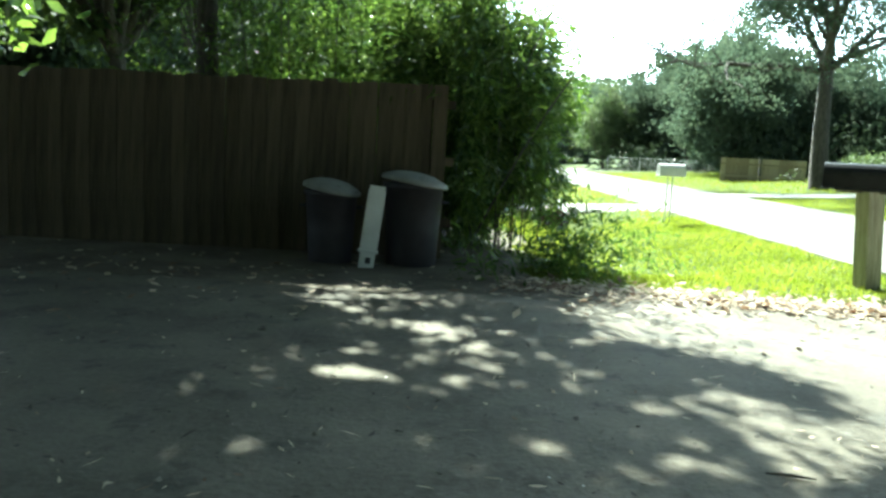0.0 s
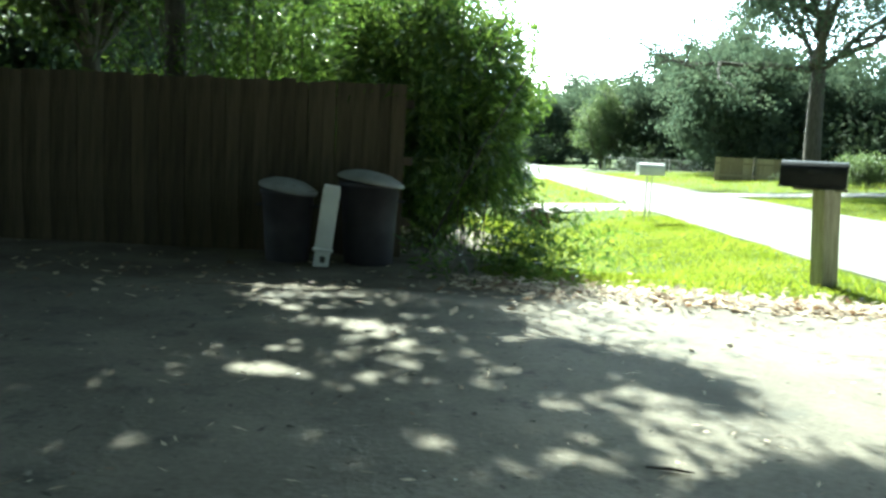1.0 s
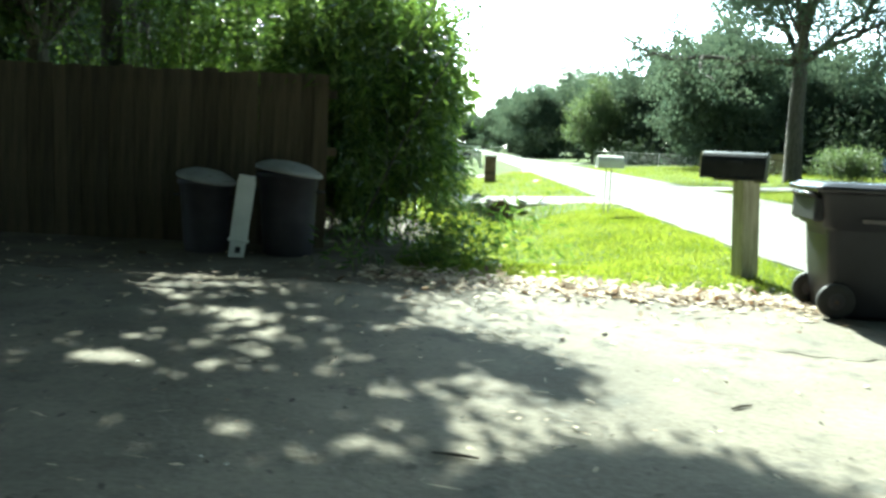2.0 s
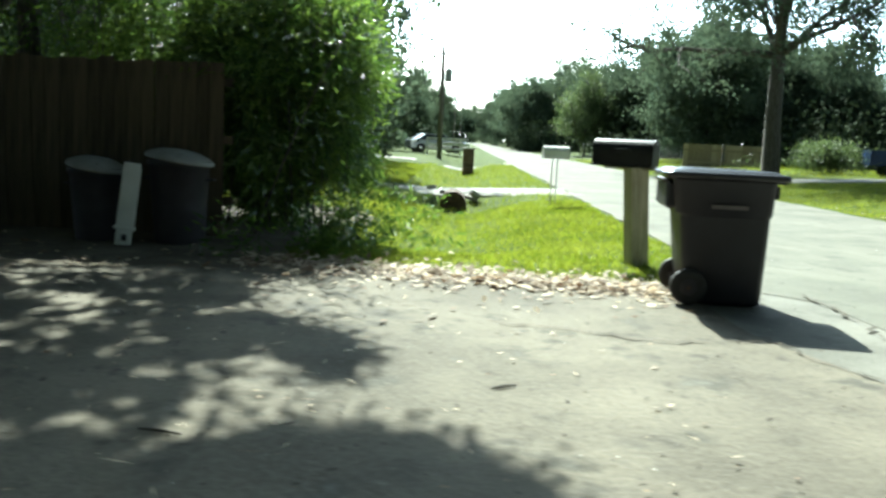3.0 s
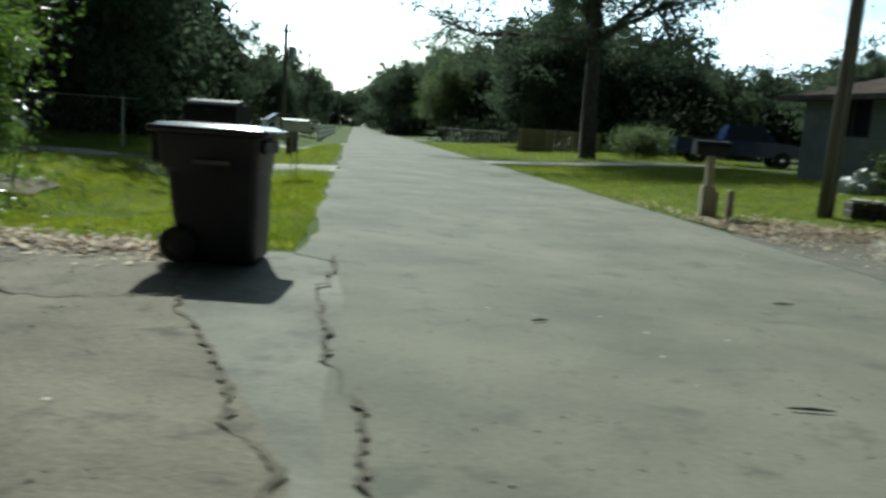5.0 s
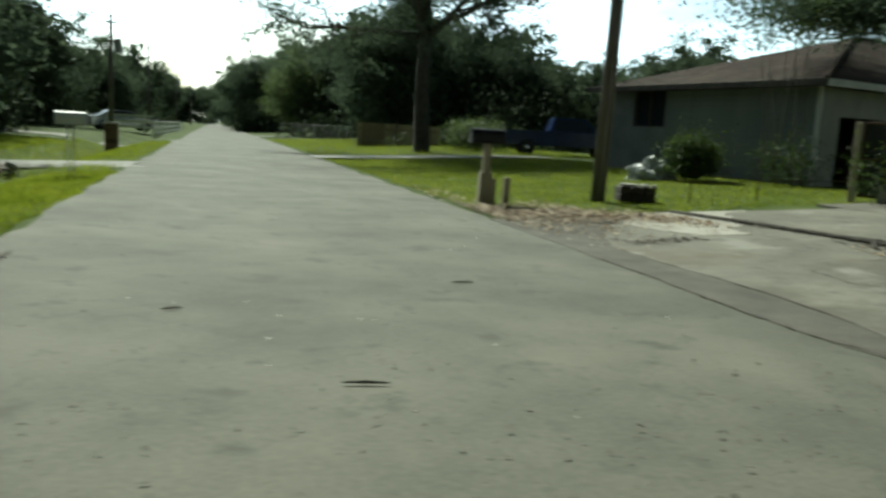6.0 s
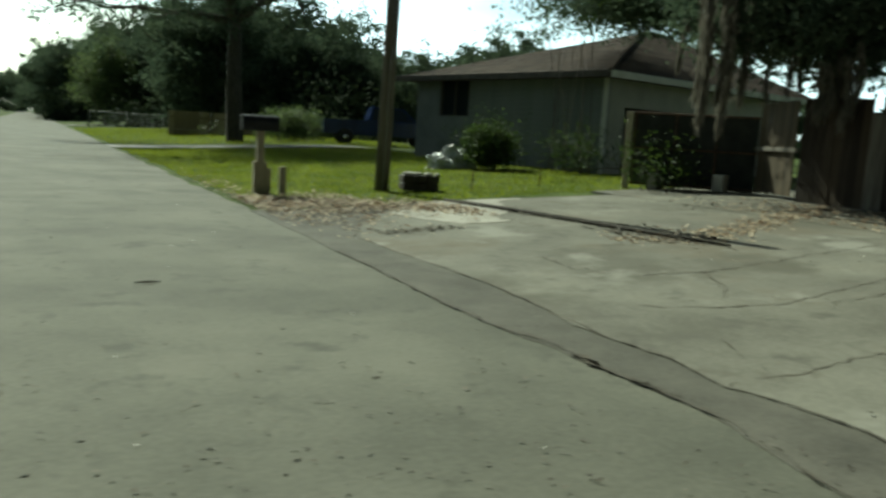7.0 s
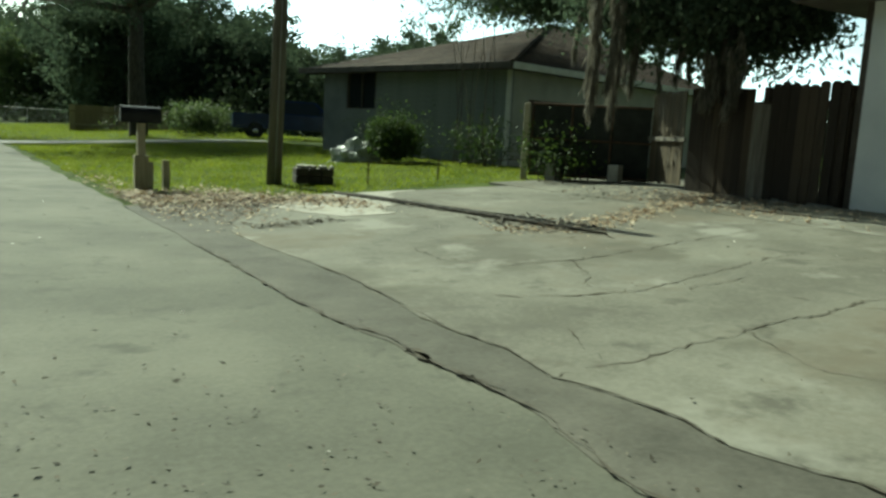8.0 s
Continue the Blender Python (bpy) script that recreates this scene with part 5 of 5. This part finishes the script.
for k in (0.02, flen / 2, flen - 0.05):
    part("post", box(0.1, 0.1, 1.6, (k, 0.09, 0), 0.006), DARK_WOOD, dark_fence)

# ---- white building beside the fence ----
wb = thing("white_building", "white-walled building end with a dark eave", "building", pose(19.14, 5.62, rise(19.1, 5.6)))
part("wall", box(0.2, 9.6, 2.75, (0.1, -4.8, -0.1)), WHITE_WALL, wb, "plain white painted wall")
part("corner_trim", box(0.12, 0.09, 2.75, (0.06, 0.05, -0.1), 0.008), TRIM_DARK, wb)
part("return_wall", box(7.0, 0.2, 2.75, (3.7, -0.1, -0.1)), WHITE_WALL, wb)
part("back_wall", box(0.2, 9.6, 2.75, (7.2, -4.8, -0.1)), WHITE_WALL, wb)
part("far_wall", box(7.0, 0.2, 2.75, (3.7, -9.5, -0.1)), WHITE_WALL, wb)
part("eave", box(8.2, 11.2, 0.16, (3.55, -4.8, 2.62), 0.01), TRIM_DARK, wb, "dark overhanging eave")
bm = bmesh.new()
rv = [bm.verts.new(p) for p in ((-0.6, 0.85, 2.785), (7.7, 0.85, 2.785), (7.7, -10.4, 2.785), (-0.6, -10.4, 2.785), (3.5, 0.85, 4.2), (3.5, -10.4, 4.2))]
for f in ((0, 1, 4), (1, 2, 5, 4), (2, 3, 5), (3, 0, 4, 5), (3, 2, 1, 0)):
    bm.faces.new([rv[i] for i in f])
part("roof", bm, SHINGLE, wb, "brown shingle roof")

# ---- shrubs and things in the yard ----
cane_bush("hedge", "rounded dark green hedge in front of the house", pose(18.4, 16.4, rise(18.4, 16.4)), 26, (1.15, 1.0), 1.1, LEAF_SHADE, 1600, 61, 0.08, 0.04, out=0.1, body=9000, thin=0.6)
cane_bush("wall_vine", "tangled thin shrub against the house wall", pose(19.95, 14.75, rise(19.95, 14.75)), 14, (0.7, 0.5), 1.15, LEAF_SHADE, 1100, 62, 0.12, 0.03)
sheet_thing = thing("plastic_sheet", "crumpled pale plastic sheet over a low heap", "plastic sheet", pose(17.75, 17.0, rise(17.75, 17.0), 0, 0, 0))
bm = bmesh.new()
bmesh.ops.create_icosphere(bm, subdivisions=4, radius=1)
for q in bm.verts:
    k = 1 + 0.4 * noise.noise(q.co * 2.3) + 0.22 * noise.noise(q.co * 6.1) + 0.1 * noise.noise(q.co * 14)
    q.co = Vector((q.co.x * 0.62 * k, q.co.y * 0.4 * k, max(-0.05, q.co.z * 0.44 * k)))
part("sheet", bm, TARP, sheet_thing)
for x, y in ((15.25, 11.6), (16.75, 11.8)):
    stake = thing("metal_stake", "thin rusty metal stake in the grass", "stake", pose(x, y, rise(x, y)), "stakes in the lawn")
    part("rod", tube([(0, 0, -0.1), (0.01, 0, 0.36)], 0.014, 6), RUST, stake)
wire = thing("stake_wire", "thin sagging wire between stakes and gate post", "wire")
part("strand", tube([(15.25, 11.6, rise(15.25, 11.6) + 0.33), (16, 11.7, rise(16, 11.7) + 0.31), (16.75, 11.8, rise(16.7, 11.8) + 0.33), (18.2, 11.3, rise(18.2, 11.3) + 0.35)], 0.006, 5), RUST, wire)

# ---- leggy canes that stand up in front of the house, tufted at their tips ----
leggy = thing("cane_clump", "tall thin bare canes with small leafy tufts beside the house", "canes", pose(19.75, 15.1, rise(19.75, 15.1)))
rgt = np.random.default_rng(29)
for k in range(9):
    a, reach, ht = rgt.uniform(0, 2 * math.pi), rgt.uniform(0.15, 0.9), rgt.uniform(3.2, 4.4)
    b = Vector((rgt.normal(0, 0.25), rgt.normal(0, 0.3), -0.05))
    pts = [b + Vector((math.cos(a) * reach * t ** 2.2, math.sin(a) * reach * t ** 2.2, ht * (t - 0.06 * t ** 3))) for t in (0, 0.25, 0.5, 0.75, 0.9, 1.0)]
    part("cane", tube(pts, [0.014, 0.013, 0.011, 0.009, 0.007, 0.004], 5), MOSS if k % 3 == 0 else BARK, leggy)
    if k % 2 == 0:
        c = np.array(list(pts[-1])) + rgt.normal(0, 1, (70, 3)) * np.array([0.2, 0.2, 0.1])
        tagged(part("tuft", leaf_mesh("tuft", LEAF_SHADE, c, 0.14, 0.04, rgt, 0.3), LEAF_SHADE, leggy), kind="stuff")

# ---- the big mossy oak over the gate ----
def moss_strands(ob, spots, rg, wide=0.032):
    for (x, y, z, ln) in spots:
        n = int(260 * ln * wide / 0.032)
        t = rg.uniform(0, 1, n)
        c = np.column_stack([x + rg.normal(0, wide, n) * (1.1 - t * 0.7) + 0.05 * np.sin(t * 7 + x), y + rg.normal(0, wide, n) * (1.1 - t * 0.7), z - t * ln])
        al = np.tile([0, 0, -1.0], (n, 1))
        part("moss_strand", leaf_mesh("moss_strand", MOSS, c, 0.24, 0.02, rg, 0.5, al, 0.2), MOSS, ob, "grey hanging moss strand")


mo = tree("mossy_oak", "large live oak hung with grey moss over the gate", LEAF_OAK, 9.0, 0.27, 1.2, 71, 26000, 0.16, 0.075, 0.3, 0.4, 2, filler=200, fill_r=(2.7, 2.7, 1.6), fill_z=0.52, m=pose(21.0, 9.1, 0.35), lean=(-0.15, 0.05))
rgl = np.random.default_rng(9)
low = rgl.normal(0, 1, (7000, 3)) * np.array([0.62, 0.62, 0.42]) + np.array([-1.2, -1.0, 2.75])
part("low_crown", leaf_mesh("low_crown", LEAF_OAK, low[low[:, 2] > 1.8], 0.13, 0.06, rgl, 0.5), LEAF_OAK, mo)
part("low_limb", tube([(-0.1, 0.0, 2.5), (-0.8, -0.5, 3.1), (-1.2, -1.2, 2.9)], [0.09, 0.06, 0.03], 6), BARK, mo)
rgm = np.random.default_rng(8)
up = rgl.normal(0, 1, (12000, 3)) * np.array([1.3, 1.0, 0.3]) + np.array([1.5, 7.0, 4.3])
part("upper_crown", leaf_mesh("upper_crown", LEAF_OAK, up, 0.15, 0.07, rgl, 0.4), LEAF_OAK, mo)
part("upper_limb", tube([(-0.1, 0.1, 2.6), (0.3, 2.8, 4.4), (1.0, 5.4, 4.6), (1.6, 7.2, 4.6)], [0.16, 0.11, 0.06, 0.03], 7), BARK, mo, "", True)
for px, py in ((17.45, 8.9), (17.7, 9.25), (17.85, 8.95), (18.1, 9.1), (18.3, 9.35), (18.6, 9.2)):
    moss_strands(mo, [(px - 21.0, py - 9.2, 4.4 + rgm.uniform(-0.3, 0.3), rgm.uniform(2.6, 3.1))], rgm, 0.05)
for k in range(22):
    a, r = rgm.uniform(0, 2 * math.pi), rgm.uniform(0.4, 2.3)
    moss_strands(mo, [(r * math.cos(a) - 1.2, r * math.sin(a) + 0.4, rgm.uniform(3.0, 4.6), rgm.uniform(0.8, 1.9))], rgm)
# drooping leafy ends of the crown over the gate and the roof of the house
rgd = np.random.default_rng(19)
droop = []
for k in range(54):
    v = rgd.uniform(-2.0, 2.0)
    bottom = 2.25 + 0.32 * max(0, v - 0.2) + 0.45 * max(0, -1.4 - v)
    droop.append((rgd.uniform(-2.6, 0.2), v, bottom + 0.25 + rgd.exponential(0.75)))
for k in range(16):
    droop.append((rgd.uniform(-2.4, -1.0), rgd.uniform(0.8, 2.0), rgd.uniform(3.0, 3.8)))
droop = np.array(droop)
pick = rgd.integers(0, len(droop), 36000)
hang = droop[pick] + rgd.normal(0, 1, (36000, 3)) * np.array([0.34, 0.34, 0.26]) * rgd.uniform(0.5, 1.2, (len(droop), 1))[pick]
part("drooping_crown", leaf_mesh("drooping_crown", LEAF_OAK, hang, 0.13, 0.06, rgd, 0.5), LEAF_OAK, mo)
for v in (-1.8, -1.2, 0.9, 1.8):
    part("drooping_limb", tube([(-0.1, 0, 2.6), (-0.7, v * 0.5, 3.5), (-1.2, v, 3.3)], [0.1, 0.06, 0.025], 6), BARK, mo, "", True)
for k in range(9):
    moss_strands(mo, [(-2.0 + rgm.uniform(-0.2, 0.2), -1.75 + 0.09 * k + rgm.uniform(-0.05, 0.05), rgm.uniform(2.1, 2.6), rgm.uniform(0.5, 0.95))], rgm)
bm = bmesh.new()
tube([(0, 0, 2.6), (-1.3, -0.1, 3.7), (-2.6, -0.1, 4.3), (-3.8, -0.2, 4.5)], [0.2, 0.15, 0.11, 0.06], 8, bm, cap=False)
part("limb", bm, BARK, mo, "", True)

# ---- parked vehicles ----
def vehicle(name, label, m, paint, truck):
    car = thing(name, label, "truck" if truck else "car", m)
    side = [(-2.7, 0.45), (2.6, 0.45), (2.7, 0.7), (2.62, 1.0), (1.5, 1.12), (0.85, 1.72), (-0.55, 1.75), (-0.75, 1.12), (-2.7, 1.1)] if truck else \
        [(-2.2, 0.35), (2.2, 0.35), (2.25, 0.6), (2.1, 0.85), (1.1, 0.95), (0.45, 1.4), (-1.0, 1.42), (-1.7, 0.98), (-2.25, 0.9)]
    W = 0.92 if truck else 0.84
    bm = bmesh.new()
    loft([[(x, -W + (0.14 if z > 1.2 else 0), z) for x, z in side], [(x, W - (0.14 if z > 1.2 else 0), z) for x, z in side]], bm)
    bmesh.ops.recalc_face_normals(bm, faces=bm.faces)
    bmesh.ops.bevel(bm, geom=bm.edges[:], offset=0.03, segments=2, affect="EDGES")
    part("body", bm, paint, car)
    zt, zb = (1.66, 1.15) if truck else (1.35, 0.98)
    x0, x1, x2, x3 = (-0.6, -0.5, 0.75, 1.3) if truck else (-1.5, -0.95, 0.4, 0.95)
    for s in (-1, 1):
        g = [(x0, zb), (x3, zb), (x2, zt), (x1, zt)]
        bm = loft([[(x, s * (W + 0.004 - (0.12 if z > 1.2 else 0)), z) for x, z in g], [(x, s * (W - 0.03 - (0.12 if z > 1.2 else 0)), z) for x, z in g]])
        bmesh.ops.recalc_face_normals(bm, faces=bm.faces)
        part("side_window", bm, GLASS, car)
        for wx in ((-1.75, 1.75) if truck else (-1.4, 1.4)):
            wh = part("wheel", lathe([(0.2, -0.11), (0.34, -0.11), (0.36, -0.08), (0.36, 0.08), (0.34, 0.11), (0.2, 0.11)], 20), RUBBER, car, "", True)
            wh.matrix_basis = pose(wx, s * (W - 0.08), 0.36, 90, 0, 0)
            part("rim", lathe([(0.05, -0.115), (0.2, -0.1), (0.2, 0.1), (0.05, 0.115)], 14), CHROME, wh, "", True)
        hx = 2.66 if truck else 2.2
        part("headlight", box(0.05, 0.3, 0.16, (hx, s * 0.66, 0.72), 0.02), CHROME, car)
        part("mirror", box(0.1, 0.18, 0.14, (1.0 if truck else 0.7, s * (W + 0.1), zb + 0.03), 0.03), paint, car)
    f = [(x3 + 0.03, zb + 0.02), (x2 + 0.05, zt)]
    bm = loft([[(f[0][0], y, f[0][1]), (f[1][0], y * 0.9, f[1][1]), (f[1][0] - 0.05, y * 0.9, f[1][1]), (f[0][0] - 0.05, y, f[0][1])] for y in (-0.72, 0.72)])
    bmesh.ops.recalc_face_normals(bm, faces=bm.faces)
    part("windscreen", bm, GLASS, car)
    part("bumper", box(0.12, 1.7, 0.16, (2.68 if truck else 2.2, 0, 0.42), 0.03), CHROME if truck else paint, car)
    part("grille", box(0.04, 0.9, 0.2, (2.68 if truck else 2.24, 0, 0.7), 0.01), BLACK_METAL, car)
    return car


vehicle("pickup_truck", "dark navy pickup truck parked on a driveway", pose(23.0, 33.8, rise(23, 33.8) - 0.02, 0, 0, -15), CAR_BLUE, True)
vehicle("parked_car", "silver car parked behind white rail fence", pose(1.0, 64, 0.02, 0, 0, 20) @ Matrix.Diagonal((1.05, 1.05, 1.05, 1)), CAR_SILVER, False)

# ---- low tan board fence under the tall oak ----
tan = thing("low_wood_fence", "low tan board fence panels on the lawn", "fence", pose(15.1, 43.5, rise(15.1, 43), 0, 0, 8))
tb = board_mesh("board", 0.26, 1.32, 0.03, TAN_WOOD, 0.0)
for k in range(18):
    piece("board", tb, tan, pose(0.15 + 0.27 * k + (0.12 if k > 7 else 0), 0, 0, 0, 0, 0))
for z in (0.3, 0.95):
    part("rail", box(5.0, 0.05, 0.1, (2.5, -0.04, z), 0.005), TAN_WOOD, tan)
part("post", box(0.14, 0.14, 1.4, (2.3, 0.02, -0.05), 0.01), GREY_WOOD, tan)
cane_bush("lawn_shrub", "brownish rounded shrub near the truck", pose(19.5, 36, rise(19.5, 36)), 30, (2.6, 2.0), 1.6, LEAF_PALE, 1500, 63, 0.16, 0.06, body=3500)

# ---- white rail fence and chain-link on the far side ----
for j, (x0, y0, x1, y1) in enumerate(((0.6, 58, 3.6, 58), (3.6, 58, 3.9, 96))):
    ang, ln = between((x0, y0), (x1, y1))
    rf = thing("white_rail_fence", "white three-rail fence along the verge", "fence", pose(x0, y0, rise(x0, y0), 0, 0, ang), "white rail fences")
    for k in range(int(ln / 2.4) + 1):
        part("post", box(0.12, 0.12, 1.25, (2.4 * k, 0, -0.05), 0.01), WHITE_VINYL, rf)
    for z in (0.3, 0.68, 1.06):
        part("rail", box(ln, 0.04, 0.14, (ln / 2, -0.06, z), 0.006), WHITE_VINYL, rf)


def link_fence(label, a, b, height, group):
    """Chain link: posts, rails and a mesh of crossing wires."""
    ang, ln = between(a, b)
    cf = thing("chain_link_fence", label, "fence", pose(a[0], a[1], rise(*a), 0, 0, ang), group)
    for k in range(int(ln / 2.5) + 1):
        part("post", tube([(2.5 * k, 0, -0.1), (2.5 * k, 0, height + 0.05)], 0.03, 8), GREY_METAL, cf)
    part("top_rail", tube([(0, 0, height), (ln, 0, height)], 0.016, 8), GREY_METAL, cf)
    bm = bmesh.new()
    step = 0.16
    for k in range(int((ln + height) / step)):
        for s in (1, -1):
            u0, u1 = k * step - height, k * step
            p, q = ((u0, 0.0), (u1, height)) if s > 0 else ((u1, 0.0), (u0, height))
            if min(u0, u1) < 0 or max(u0, u1) > ln:
                continue
            tube([(p[0], 0, p[1] + 0.05), (q[0], 0, q[1])], 0.004, 3, bm, cap=False)
    part("link_mesh", bm, GREY_METAL, cf)


link_fence("galvanised chain-link fence by the side driveway", (-10, 22.3), (0.4, 22.3), 1.25, "chain-link fences")
link_fence("galvanised chain-link fence across the far lawn", (12.5, 62), (30, 62), 1.2, "chain-link fences")

# ---- utility poles and wires down the road ----
def far_pole(x, y, h, transformer):
    p = thing("utility_pole", "distant wooden utility pole with crossarm", "utility pole", pose(x, y, rise(x, y)), "poles down the road")
    part("shaft", tube([(0, 0, -0.3), (0, 0, h)], [0.17, 0.11], 10), POLE_WOOD, p, "", True)
    part("crossarm", box(0.7, 0.1, 0.1, (0, 0.1, h - 0.5), 0.01), POLE_WOOD, p)
    for k in (-0.3, 0.3):
        part("insulator", lathe([(0.04, 0), (0.06, 0.05), (0.03, 0.14)], 8), STONE, p).matrix_basis = pose(k, 0.1, h - 0.4)
    if transformer:
        part("transformer", lathe([(0.2, 0), (0.24, 0.05), (0.24, 0.75), (0.18, 0.85)], 14), GREY_METAL, p).matrix_basis = pose(0.4, 0, h - 2.2)
    return p


for x, y, h, tf in ((1.7, 51, 7.0, True), (0.6, 95, 9, False), (1.6, 140, 9, True), (2.6, 190, 9.5, False), (20.5, 75, 9, True)):
    far_pole(x, y, h, tf)
cab = thing("power_line", "thin sagging power lines over the road", "power line")
for dx in (-0.3, 0.3):
    for (x0, y0, h0), (x1, y1, h1) in (((1.7, 51, 6.6), (0.6, 95, 8.5)), ((0.6, 95, 8.5), (1.6, 140, 8.5)), ((1.6, 140, 8.5), (2.6, 190, 9.0))):
        part("wire", tube([(x0 + dx + (x1 - x0) * t, y0 + (y1 - y0) * t, h0 + (h1 - h0) * t - 2.2 * t * (1 - t)) for t in [k / 8 for k in range(9)]], 0.012, 4), BLACK_METAL, cab)
